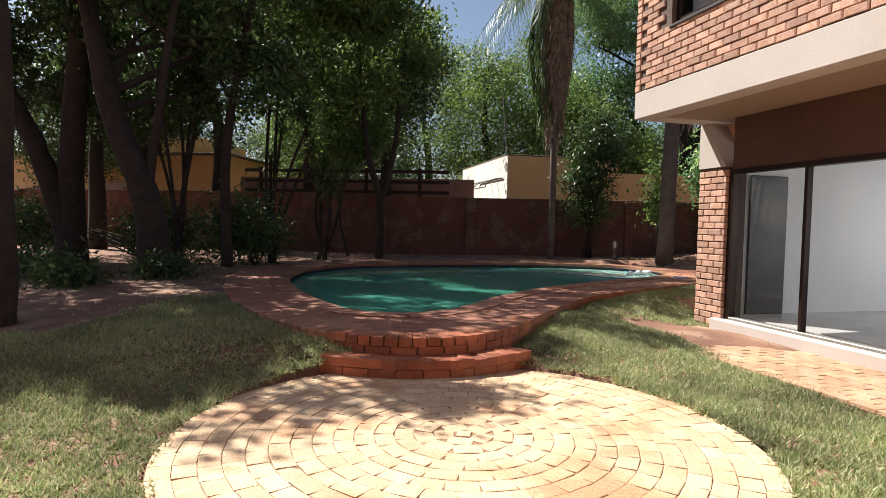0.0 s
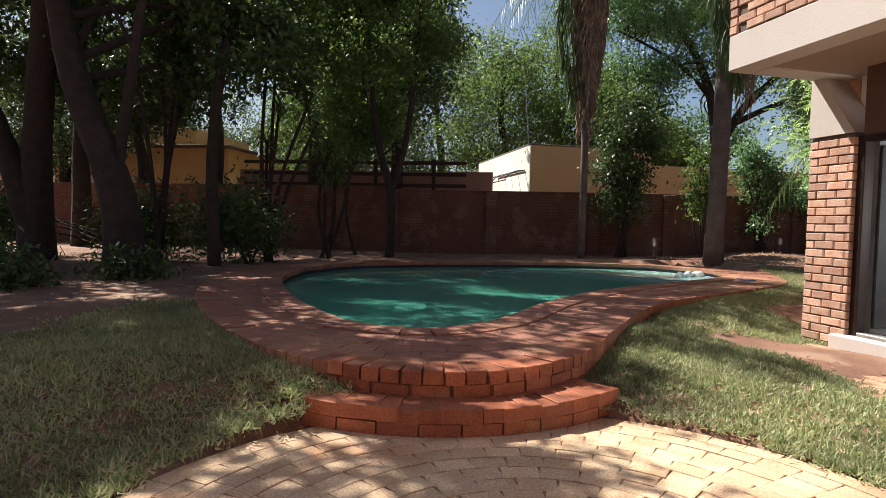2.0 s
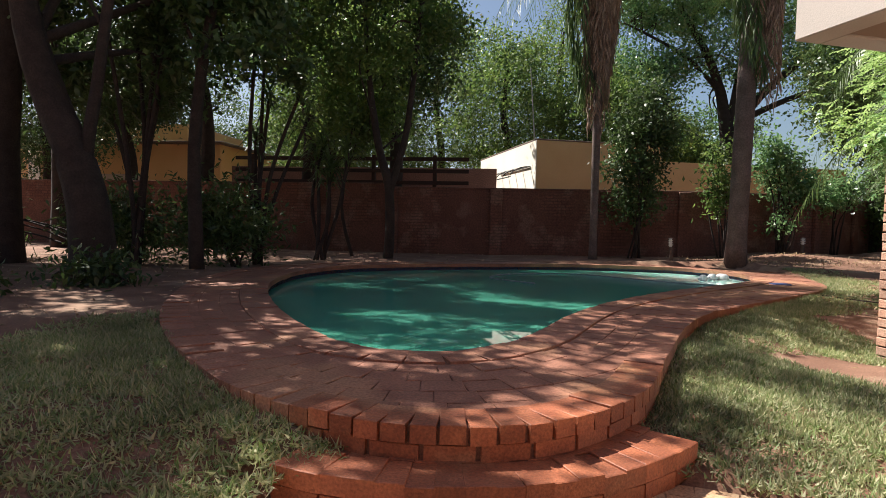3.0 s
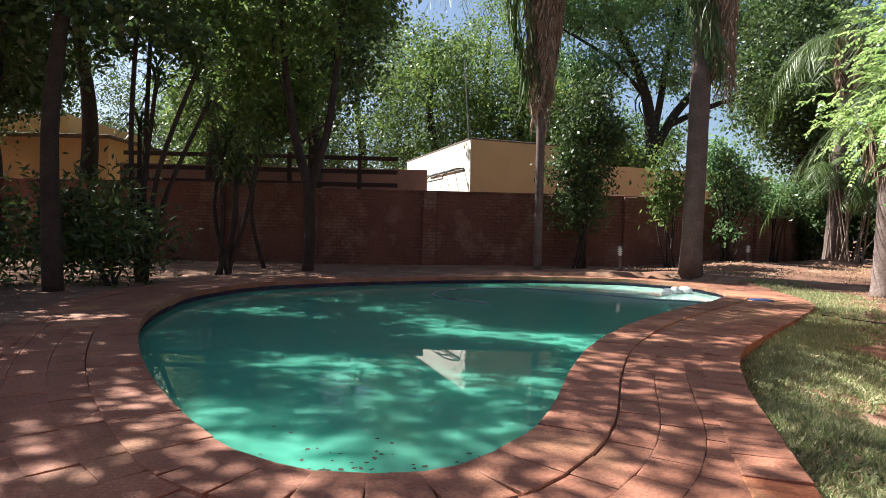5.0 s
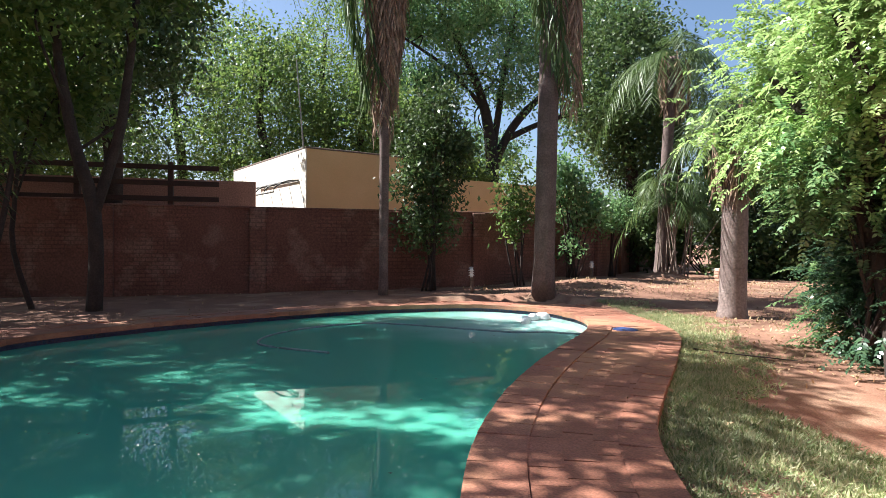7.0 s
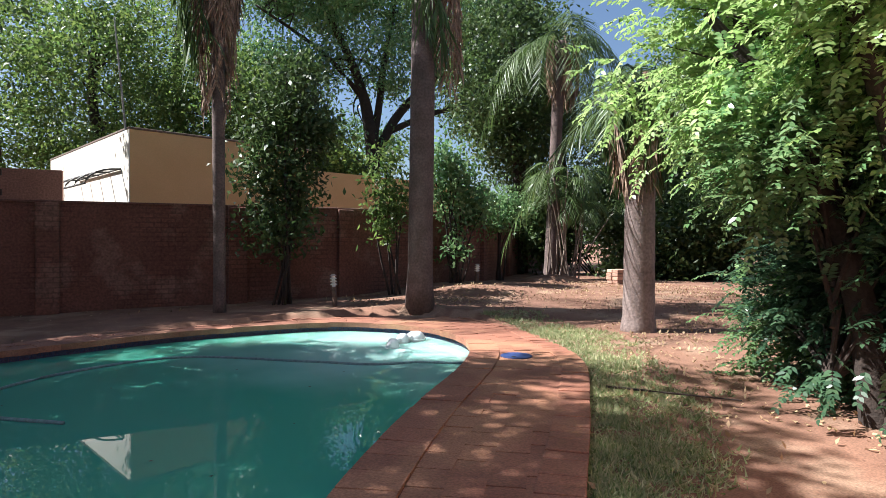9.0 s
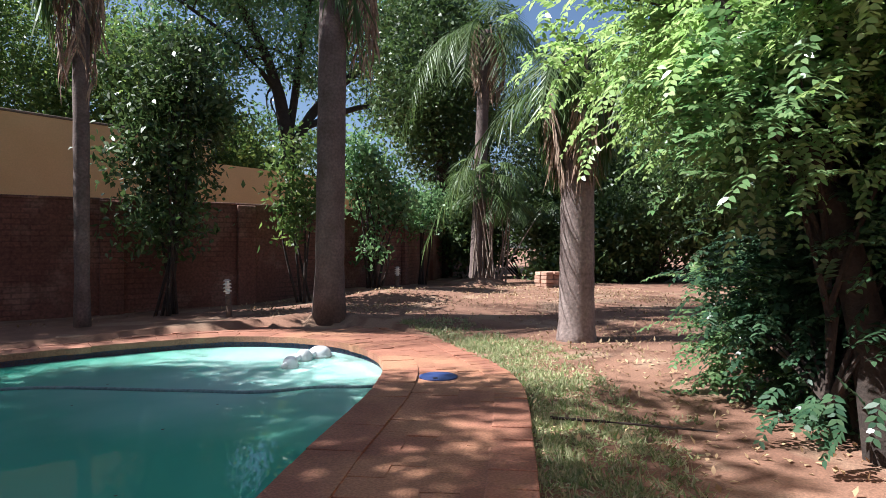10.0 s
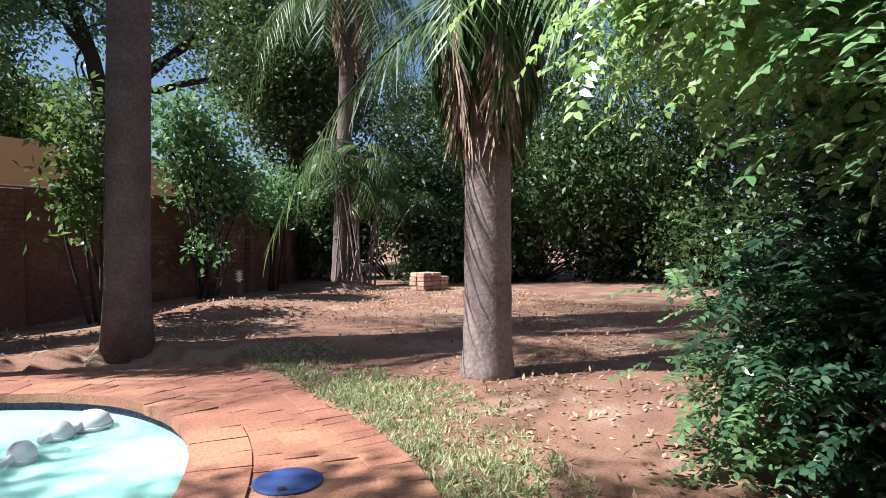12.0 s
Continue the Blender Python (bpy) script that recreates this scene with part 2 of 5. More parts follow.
def water_mat():
    """Murky green pool water: cloudy body colour, paler over the shallow shelf, under a clear reflecting skin."""
    m = bpy.data.materials.new("pool_water")
    m.use_nodes = True
    n, l = m.node_tree.nodes, m.node_tree.links
    geo = n.new("ShaderNodeNewGeometry")
    dist = n.new("ShaderNodeVectorMath")
    dist.operation = "DISTANCE"
    l.new(geo.outputs["Position"], dist.inputs[0])
    dist.inputs[1].default_value = (4.0, 15.4, 0.19)
    cloud = n.new("ShaderNodeTexNoise")
    cloud.inputs["Scale"].default_value = 0.9
    cloud.inputs["Detail"].default_value = 3
    l.new(geo.outputs["Position"], cloud.inputs["Vector"])
    add = n.new("ShaderNodeMath")
    add.operation = "MULTIPLY_ADD"
    l.new(cloud.outputs["Fac"], add.inputs[0])
    add.inputs[1].default_value = 1.6
    l.new(dist.outputs["Value"], add.inputs[2])
    r = n.new("ShaderNodeValToRGB")
    mr = n.new("ShaderNodeMapRange")
    mr.inputs["From Min"].default_value, mr.inputs["From Max"].default_value = 0.8, 10.0
    l.new(add.outputs[0], mr.inputs["Value"])
    l.new(mr.outputs[0], r.inputs["Fac"])
    e = r.color_ramp.elements
    e[0].position, e[0].color = 0.10, (0.40, 0.66, 0.59, 1)
    e[1].position, e[1].color = 1.0, (0.078, 0.34, 0.24, 1)
    k = r.color_ramp.elements.new(0.30)
    k.color = (0.085, 0.39, 0.275, 1)
    bs = n["Principled BSDF"]
    l.new(r.outputs[0], bs.inputs["Base Color"])
    bs.inputs["Roughness"].default_value = 0.0
    bs.inputs["IOR"].default_value = 1.33
    bs.subsurface_method = "BURLEY"
    bs.inputs["Subsurface Weight"].default_value = 0.8
    bs.inputs["Subsurface Radius"].default_value = (0.5, 1.0, 0.9)
    bs.inputs["Subsurface Scale"].default_value = 0.35
    wave = n.new("ShaderNodeTexNoise")
    wave.inputs["Scale"].default_value = 2.5
    l.new(geo.outputs["Position"], wave.inputs["Vector"])
    b = n.new("ShaderNodeBump")
    b.inputs["Strength"].default_value = 0.006
    b.inputs["Distance"].default_value = 0.02
    l.new(wave.outputs["Fac"], b.inputs["Height"])
    l.new(b.outputs[0], bs.inputs["Normal"])
    return m


M_GLASS = glass_mat()
M_WATER = water_mat()


# ---- building helpers ----
def mesh_of(bm, name, material, smooth=False):
    me = bpy.data.meshes.new(name)
    bm.to_mesh(me)
    bm.free()
    me.materials.append(material)
    if smooth:
        me.shade_smooth()
    return me


def thing(name, label, category, kind="", group="", at=(0, 0, 0)):
    ob = new(name)
    ob.location = at
    return tagged(ob, label, category, group, kind)


def part(name, bm, material, parent=None, label="", smooth=False):
    ob = new(name, mesh_of(bm, name, material, smooth))
    if parent is not None:
        ob.parent = parent
        if parent.parent is None and parent.data is None:
            ob.matrix_parent_inverse = Matrix.Translation(-parent.location)
    if label:
        tagged(ob, label)
    return ob


def piece(name, me, m, parent):
    """One of many alike pieces on shared mesh data."""
    ob = new(name, me)
    ob.parent = parent
    ob.matrix_basis = m
    return ob


def box(bm, lo, hi, m=None, bevel=0.0):
    g = bmesh.ops.create_cube(bm, size=1)
    c = [(a + b) / 2 for a, b in zip(lo, hi)]
    s = [b - a for a, b in zip(lo, hi)]
    for v in g["verts"]:
        v.co = Vector([v.co[i] * s[i] + c[i] for i in range(3)])
    if bevel:
        es = list({e for v in g["verts"] for e in v.link_edges})
        out = bmesh.ops.bevel(bm, geom=es, offset=bevel, segments=1, affect="EDGES")
        vs = {v for f in out["faces"] for v in f.verts}
    else:
        vs = g["verts"]
    if m is not None:
        for v in vs:
            v.co = m @ v.co
    return bm


def boxed(lo, hi, m=None, bevel=0.0):
    return box(bmesh.new(), lo, hi, m, bevel)


def tube(bm, pts, radii, seg=8, cap=True):
    """A tapered round limb through the points."""
    rings = []
    pts = [Vector(p) for p in pts]
    for i, p in enumerate(pts):
        d = (pts[min(i + 1, len(pts) - 1)] - pts[max(i - 1, 0)]).normalized()
        a = d.orthogonal().normalized() if abs(d.z) < 0.9 else (Vector((1, 0, 0)) - d * d.x).normalized()
        b = d.cross(a)
        rings.append([bm.verts.new(p + (a * math.cos(t) + b * math.sin(t)) * radii[i]) for t in [2 * math.pi * j / seg for j in range(seg)]])
    for r0, r1 in zip(rings, rings[1:]):
        for j in range(seg):
            bm.faces.new((r0[j], r0[(j + 1) % seg], r1[(j + 1) % seg], r1[j]))
    if cap:
        bm.faces.new(rings[-1])
        bm.faces.new(rings[0][::-1])
    return bm


def spline(pts, per, closed=False):
    """Points along a smooth curve through pts."""
    pts = [Vector(p) for p in pts]
    n = len(pts)
    out = []
    for i in range(n if closed else n - 1):
        p = [pts[(i + k) % n] if closed else pts[min(max(i + k, 0), n - 1)] for k in (-1, 0, 1, 2)]
        for j in range(per):
            t = j / per
            out.append(0.5 * ((2 * p[1]) + (p[2] - p[0]) * t + (2 * p[0] - 5 * p[1] + 4 * p[2] - p[3]) * t * t + (3 * p[1] - p[0] - 3 * p[2] + p[3]) * t ** 3))
    if not closed:
        out.append(pts[-1])
    return out


def quad_mesh(name, verts, faces_n, material, per=4):
    """A mesh of many loose little faces from an array of corners."""
    me = bpy.data.meshes.new(name)
    nv = len(verts)
    me.vertices.add(nv)
    me.vertices.foreach_set("co", np.ascontiguousarray(verts, dtype=np.float32).ravel())
    me.loops.add(nv)
    me.loops.foreach_set("vertex_index", np.arange(nv, dtype=np.int32))
    me.polygons.add(faces_n)
    me.polygons.foreach_set("loop_start", np.arange(faces_n, dtype=np.int32) * per)
    me.polygons.foreach_set("loop_total", np.full(faces_n, per, dtype=np.int32))
    me.update(calc_edges=True)
    me.materials.append(material)
    return me


def leaves(pos, length, width, rng, up=0.4, droop=0.0, out=None):
    """Corners of one pointed leaf at each position, (n*4, 3)."""
    n = len(pos)
    d = rng.normal(size=(n, 3))
    if out is not None:
        d = d * 0.8 + out
    d[:, 2] -= droop
    d /= np.linalg.norm(d, axis=1, keepdims=True)
    nm = rng.normal(size=(n, 3))
    nm[:, 2] += up * 2
    s = np.cross(d, nm)
    s /= np.linalg.norm(s, axis=1, keepdims=True) + 1e-9
    ln = length * rng.uniform(0.6, 1.3, (n, 1))
    wd = width * rng.uniform(0.7, 1.3, (n, 1))
    fold = np.cross(s, d) * wd * 0.25
    v = np.stack([pos, pos + d * ln * 0.42 + s * wd * 0.5 + fold, pos + d * ln, pos + d * ln * 0.42 - s * wd * 0.5 + fold], axis=1)
    return v.reshape(-1, 3)


def clump_points(center, radii, clumps, rng, hollow=0.5, gap=0.0):
    """Clump centres in an uneven ellipsoid, sparse inside."""
    out = []
    while len(out) < clumps:
        v = rng.normal(size=3)
        v /= np.linalg.norm(v)
        r = rng.uniform(hollow ** 3, 1) ** (1 / 3)
        lump = 0.8 + 0.35 * noise.noise(Vector((v[0] * 1.8 + center[0], v[1] * 1.8 + center[1], v[2] * 1.8)))
        p = np.array(center) + v * r * lump * np.array(radii)
        if gap and noise.noise(Vector(p) * 1.7) < gap - 0.5:
            continue
        out.append(p)
    return np.array(out)


def crown_mesh(name, centers, per, spread, length, width, material, rng, up=0.4, droop=0.1, keep=None):
    pos = np.repeat(centers, per, axis=0) + rng.normal(size=(len(centers) * per, 3)) * np.array(spread)
    if keep is not None:
        pos = pos[keep(pos)]
    return quad_mesh(name, leaves(pos, length, width, rng, up, droop), len(pos), material)


def broadleaf_tree(name, label, base, stems, crowns, material, bark, rng_seed, per=60, spread=0.45, length=0.16, width=0.08, clumps=220, group="", limbs=14, gap=0.0, keep=None, droop=0.15):
    """Trunk stems (point lists with radii), limbs out to the clumps, crowns of many leaves."""
    rng = np.random.default_rng(rng_seed)
    tree = thing(name, label, "tree", at=base, group=group)
    allc = [clump_points(c, r, max(8, int(clumps * k)), rng, gap=gap) for c, r, k in crowns]
    boles = []
    for pts, rad in stems:
        sm = spline(pts, 5)
        rr = np.interp(np.linspace(0, 1, len(sm)), np.linspace(0, 1, len(rad)), rad)
        jig = [p + Vector((noise.noise(p * 1.3) * 0.04, noise.noise(p * 1.3 + Vector((9, 0, 0))) * 0.04, 0)) * (i > 0) for i, p in enumerate(sm)]
        boles.append(part("trunk", tube(bmesh.new(), jig, rr, 10), bark, tree, smooth=True))
    cc = np.concatenate(allc)
    for k in range(limbs):
        stem, rad = stems[k % len(stems)]
        f = rng.uniform(0.55, 1.0)
        sm = spline(stem, 8)
        a = sm[int(f * (len(sm) - 1))]
        near = cc[np.argsort(np.linalg.norm(cc - np.array(a), axis=1) + rng.uniform(0, 3.0, len(cc)))[0 if k % 2 else min(12, len(cc) - 1)]]
        b = Vector(near)
        mid = (a + b) / 2 + Vector((rng.normal() * 0.25, rng.normal() * 0.25, 0.3))
        r0 = max(0.02, rad[-1] * 0.75)
        part("limb", tube(bmesh.new(), spline([a, mid, b], 4), np.linspace(r0, 0.012, 9), 6), bark, boles[k % len(stems)], smooth=True)
    for c in allc:
        ob = new("crown", crown_mesh("crown", c, per, (spread, spread, spread * 0.7), length, width, material, rng, droop=droop, keep=keep))
        ob.parent = tree
        ob.matrix_parent_inverse = Matrix.Translation(-Vector(base))
    return tree


def frond(bm, base, direction, length, sag, leaf, rng, count=34, wide=0.02, stem=0.02):
    """A feather leaf: bowed midrib with leaflets down both sides."""
    d = Vector(direction).normalized()
    side = d.cross(Vector((0, 0, 1)))
    side = side.normalized() if side.length > 0.01 else Vector((1, 0, 0))
    pts = []
    for i in range(9):
        t = i / 8
        pts.append(Vector(base) + d * length * (t - 0.22 * sag * t * t * 0.5) + Vector((0, 0, -length * sag * t * t * 0.75)))
    tube(bm, pts, np.linspace(stem, 0.005, 9), 4, False)
    for i in range(count):
        t = 0.12 + 0.88 * i / count
        k = min(int(t * 8), 7)
        p = pts[k].lerp(pts[k + 1], t * 8 - k)
        ax = (pts[k + 1] - pts[k]).normalized()
        ll = leaf * (0.55 + 0.9 * math.sin(math.pi * min(0.98, t * 0.9 + 0.1))) * rng.uniform(0.8, 1.15)
        for sgn in (-1, 1):
            tip = p + (side * sgn * 0.75 + ax * 0.55 + Vector((rng.normal() * 0.12, rng.normal() * 0.12, -0.45 - rng.uniform(0, 0.5)))).normalized() * ll
            mid = p.lerp(tip, 0.5) + Vector((0, 0, 0.06 * ll))
            w = ax * wide
            a, b, c2, dd, e2 = bm.verts.new(p - w * 0.5), bm.verts.new(p + w * 0.5), bm.verts.new(mid + w * 0.6), bm.verts.new(tip), bm.verts.new(mid - w * 0.6)
            bm.faces.new((a, b, c2, e2))
            bm.faces.new((e2, c2, dd))


# ---- ground ----
KNOTS = [(0.8, 4.4, -0.03), (-3, 3, 0.0), (3.6, 6.5, 0.03), (3.6, 9, 0.06), (2.4, 8.2, 0.08), (5.1, 11.8, 0.2), (6.7, 14.2, 0.34), (5.1, 17.7, 0.46), (7.6, 20, 0.6), (10.4, 21.2, 0.53),
         (10, 17.5, 0.52), (-2.4, 6.2, 0.24), (-4, 9, 0.29), (-5.9, 10.6, 0.28), (-9, 12.6, 0.3), (-4.5, 14, 0.28), (-3, 18, 0.3), (2, 18.8, 0.36), (-5, 4, 0.1), (1, 0, -0.03), (-4, -4, 0), (6, 0, 0), (14, 16, 0.5), (0, 40, 0.4), (-1.2, 5.85, 0.24), (-1.9, 6.5, 0.285), (-0.85, 5.85, 0.25), (-1.45, 6.2, 0.285), (-1.15, 5.35, 0.1), (-0.8, 5.4, 0.06), (-1.2, 5.0, 0.0), (-1.0, 3.4, -0.01), (2.4, 3.4, -0.01), (2.5, 5.4, 0.0), (1.6, 6.9, 0.17), (1.35, 6.6, 0.12), (1.5, 6.2, 0.03), (1.95, 8.1, 0.24), (2.7, 9.6, 0.22), (3.5, 10.7, 0.25), (4.5, 11.9, 0.275), (5.6, 13.2, 0.29), (6.1, 15.2, 0.32), (-2.3, 6.9, 0.295), (-3.2, 8.3, 0.3), (-4.1, 10, 0.3), (-4.4, 12, 0.3), (-1.3, 4.4, -0.01), (2.9, 4.4, -0.01), (0.8, 2.2, -0.03), (-1.2, 17.3, 0.3), (4.4, 18.6, 0.4), (6.3, 17.2, 0.42)]
KX = np.array(KNOTS)


def ground_z(x, y):
    w = 1.0 / ((KX[:, 0] - x) ** 2 + (KX[:, 1] - y) ** 2 + 0.08) ** 1.7
    return float((w * KX[:, 2]).sum() / w.sum())


# inner pool edge and outer deck edge, pair by pair round the pool
EDGE = [(-1.05, 7.42, -1.17, 6.22), (-0.66, 7.17, -0.6, 5.86), (-0.35, 7.12, 0.0, 5.71), (-0.03, 7.2, 0.56, 5.88), (0.24, 7.46, 1.05, 6.46), (0.5, 7.95, 1.43, 7.5), (0.82, 8.9, 1.85, 8.7), (1.22, 9.85, 2.33, 9.7),
        (1.9, 11.0, 3.0, 10.55), (2.82, 12.2, 4.05, 11.8), (3.9, 13.45, 5.1, 13.2), (4.5, 14.4, 5.55, 14.6), (4.68, 15.3, 5.8, 15.9), (4.45, 16.2, 5.5, 17.2), (3.6, 17.0, 4.0, 17.9), (2.3, 17.1, 2.2, 17.75),
        (1.0, 16.85, 0.8, 17.4), (-0.7, 16.1, -0.9, 16.7), (-2.1, 15.25, -2.4, 16.0), (-3.0, 14.35, -3.7, 15.0), (-3.36, 13.1, -4.4, 13.4), (-3.28, 11.9, -4.35, 11.8), (-2.93, 10.6, -3.95, 10.4), (-2.25, 9.2, -3.1, 8.6), (-1.6, 8.15, -2.18, 7.25)]
DECK_Z, WATER_Z = 0.31, 0.19
INNER = spline([(a, b, 0) for a, b, c, d in EDGE], 16, True)
OUTER = spline([(c, d, 0) for a, b, c, d in EDGE], 16, True)


def inside(x, y, poly):
    hit = False
    for i in range(len(poly)):
        a, b = poly[i], poly[i - 1]
        if (a.y > y) != (b.y > y) and x < (b.x - a.x) * (y - a.y) / (b.y - a.y) + a.x:
            hit = not hit
    return hit


OUT_COARSE = OUTER[::4]
OUT_IN = [q + (p - q).normalized() * 0.16 for p, q in zip(INNER, OUTER)][::4]


def build_ground():
    bm = bmesh.new()
    xs = list(np.arange(-16, -5, 0.4)) + list(np.arange(-5, 8, 0.16)) + list(np.arange(8, 18.01, 0.4))
    ys = list(np.arange(-6, 1, 0.4)) + list(np.arange(1, 19, 0.16)) + list(np.arange(19, 30.01, 0.4))
    xs = [-400, -120, -40, -24] + xs + [26, 50, 120, 400]
    ys = [-300, -80, -25, -12] + ys + [36, 60, 140, 500]
    grid = {}
    for i, x in enumerate(xs):
        for j, y in enumerate(ys):
            z = ground_z(x, y) + 0.015 * noise.noise(Vector((x * 1.1, y * 1.1, 0)))
            rim = math.hypot(x - 0.81, y - 4.24)
            if rim < 1.9:
                z = -0.09
            elif rim < 2.15:
                z = min(z, -0.01 + (rim - 1.9) * 0.8)
            if inside(x, y, OUT_IN):
                z -= 0.14
                if inside(x, y, INNER[::4]):
                    z -= 1.8
            grid[i, j] = bm.verts.new((x, y, z))
    for i in range(len(xs) - 1):
        for j in range(len(ys) - 1):
            bm.faces.new((grid[i, j], grid[i + 1, j], grid[i + 1, j + 1], grid[i, j + 1]))
    ob = part("ground", bm, M_SOIL, smooth=True)
    tagged(ob, "bare red-brown garden soil with thin grass", "ground", kind="structure")
    return ob


ground = build_ground()


# ---- pool ----
def loft(loops, closed=True):
    bm = bmesh.new()
    rows = [[bm.verts.new(p) for p in lp] for lp in loops]
    n = len(rows[0])
    for a, b in zip(rows, rows[1:]):
        for j in range(n):
            bm.faces.new((a[j], a[(j + 1) % n], b[(j + 1) % n], b[j]))
    return bm, rows


def at_z(loop, z):
    return [Vector((p.x, p.y, z)) for p in loop]


mid_pool = sum(INNER, Vector()) / len(INNER)
pool = thing("swimming_pool", "kidney-shaped swimming pool filled with murky green water", "pool", kind="structure", at=(mid_pool.x, mid_pool.y, 0))
bm, rows = loft([at_z(INNER, DECK_Z - 0.05), at_z(INNER, WATER_Z - 0.08)])
part("tile_band", bm, M_TILE_BAND, pool, "dark blue waterline tiles", True)
low = [mid_pool + (p - mid_pool) * 0.9 for p in INNER]
bm, rows = loft([at_z(INNER, WATER_Z - 0.08), at_z(low, -1.2)])
bm.faces.new(rows[-1])
part("basin", bm, M_MARBELITE, pool, "pale plastered basin", True)
bm = bmesh.new()
f = bm.faces.new([bm.verts.new(p) for p in at_z(INNER, WATER_Z)])
if f.normal.z < 0:
    f.normal_flip()
bmesh.ops.triangulate(bm, faces=[f])
part("water", bm, M_WATER, pool, "murky green still water")

# ---- deck body (paving bricks are laid on it at the end) ----
deck = thing("pool_deck", "raised deck of red-brown brick paving round the pool", "deck", kind="structure", at=(0, 6.5, 0))
bm, rows = loft([at_z(OUTER, -0.3), at_z([q + (p - q).normalized() * 0.02 for p, q in zip(INNER, OUTER)], DECK_Z - 0.008), at_z(INNER, DECK_Z - 0.008), at_z(INNER, DECK_Z - 0.12)])
part("bed", bm, mat("deck_sand", (0.19, 0.085, 0.055), (0.14, 0.065, 0.04), 0.9, 6, 80, 0.4), deck)

# ---- steps ----
STEP_C = Vector((-0.09, 7.08, 0))


def step_body(inner_r, outer_r, a0, a1, z0, z1, n=24):
    bm = bmesh.new()
    rows = []
    for r, z in ((outer_r, z0), (outer_r, z1), (inner_r, z1), (inner_r, z0)):
        rows.append([bm.verts.new(STEP_C + Vector((math.sin(t) * r, -math.cos(t) * r, z))) for t in np.linspace(a0, a1, n)])
    for a, b in zip(rows, rows[1:] + rows[:1]):
        for j in range(n - 1):
            bm.faces.new((a[j], a[j + 1], b[j + 1], b[j]))
    for j in (0, n - 1):
        bm.faces.new([r[j] for r in rows])
    bmesh.ops.recalc_face_normals(bm, faces=bm.faces)
    return bm


STEP_R, STEP_A0, STEP_A1 = 1.61, radians(-19), radians(58)
steps = thing("garden_steps", "curved brick garden step up to the pool deck", "steps", kind="structure", at=(0.3, 5.6, 0))
part("core", step_body(1.0, STEP_R - 0.012, STEP_A0, STEP_A1, -0.1, 0.145), mat("red_step_bed", (0.21, 0.08, 0.042), None, 0.9, 6, 80, 0.4), steps)

# ---- patio bed ----
PATIO_C, PATIO_R = Vector((0.81, 4.24, 0)), 1.86
patio = thing("patio", "round patio of sandy pavers laid in rings", "patio", kind="structure", at=tuple(PATIO_C))
bm = bmesh.new()
bmesh.ops.create_cone(bm, cap_ends=True, segments=72, radius1=PATIO_R + 0.02, radius2=PATIO_R, depth=0.1, matrix=Matrix.Translation((PATIO_C.x, PATIO_C.y, -0.056)))
part("bed", bm, mat("patio_sand", (0.30, 0.19, 0.11), (0.22, 0.13, 0.075), 0.95, 7, 80, 0.4), patio)

# ---- boundary wall ----
WALL = [(-18, 21.0), (-3.6, 20.1), (4.5, 20.15), (8.3, 21.0), (16, 29.0)]
TOPS = [2.32, 2.22, 2.22, 2.22]


def boundary_wall():
    w = thing("wall_boundary", "weathered red-brown plastered brick boundary wall with piers", "wall", kind="structure", at=(0, 20.2, 0))
    for (a, b), top in zip(zip(WALL, WALL[1:]), TOPS):
        a, b = Vector((*a, 0)), Vector((*b, 0))
        d = (b - a).normalized()
        m = Matrix.Translation(a) @ Matrix.Rotation(math.atan2(d.y, d.x), 4, "Z")
        ln = (b - a).length
        part("panel", boxed((0, 0, 0.0), (ln, 0.2, top - 0.05), m), M_WALL, w)
        part("coping", boxed((0, -0.03, top - 0.05), (ln, 0.23, top), m, 0.012), M_WALL, w)
        k = 0.0
        while k < ln:
            part("pier", boxed((k, -0.1, 0.0), (k + 0.34, -0.002, top - 0.04), m, 0.015), M_WALL, w)
            k += 3.0
    return w


boundary_wall()

# ---- house ----
U, V = Vector((0.383, -0.924, 0)).normalized(), Vector((0.924, 0.383, 0)).normalized()
HM = Matrix(((U.x, V.x, 0, 0), (U.y, V.y, 0, 0), (0, 0, 1, 0), (0, 0, 0, 1)))
house = thing("house", "two-storey face-brick house with overhanging upper floor", "house", kind="structure", at=tuple(HM @ Vector((-6, 7, 0))))


def sheet(u0, u1, v, z0, z1):
    """One upright sheet in the house's frame, facing the garden."""
    bm = bmesh.new()
    bm.faces.new([bm.verts.new(HM @ Vector(c)) for c in ((u0, v, z0), (u1, v, z0), (u1, v, z1), (u0, v, z1))])
    bm.normal_update()
    for f in bm.faces:
        if f.normal.dot(V) > 0:
            f.normal_flip()
    return bm


U0, U1 = -6.97, 4.0
VB, VF = 5.71, 6.77
# upper floor core, set in behind the bricks
part("upper_wall", boxed((U0 + 0.02, VB + 0.02, 3.14), (-6.28, 11.9, 6.2), HM), M_MORTAR, house)
part("upper_wall", boxed((-6.28, VB + 0.02, 3.14), (U1, 12.0, 3.80), HM), M_MORTAR, house)
part("upper_wall", boxed((-6.28, VB + 0.35, 3.80), (U1, 12.0, 6.2), HM), M_SHADE_WALL, house)
part("beam", boxed((U0, VB, 2.78), (U1, VB + 0.25, 3.13), HM, 0.01), M_PLASTER, house, "pale plastered edge beam")
part("beam", boxed((U0, VB + 0.252, 2.78), (U0 + 0.25, 12.0, 3.13), HM, 0.01), M_PLASTER, house)
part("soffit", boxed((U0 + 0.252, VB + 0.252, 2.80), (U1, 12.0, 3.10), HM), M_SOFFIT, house)
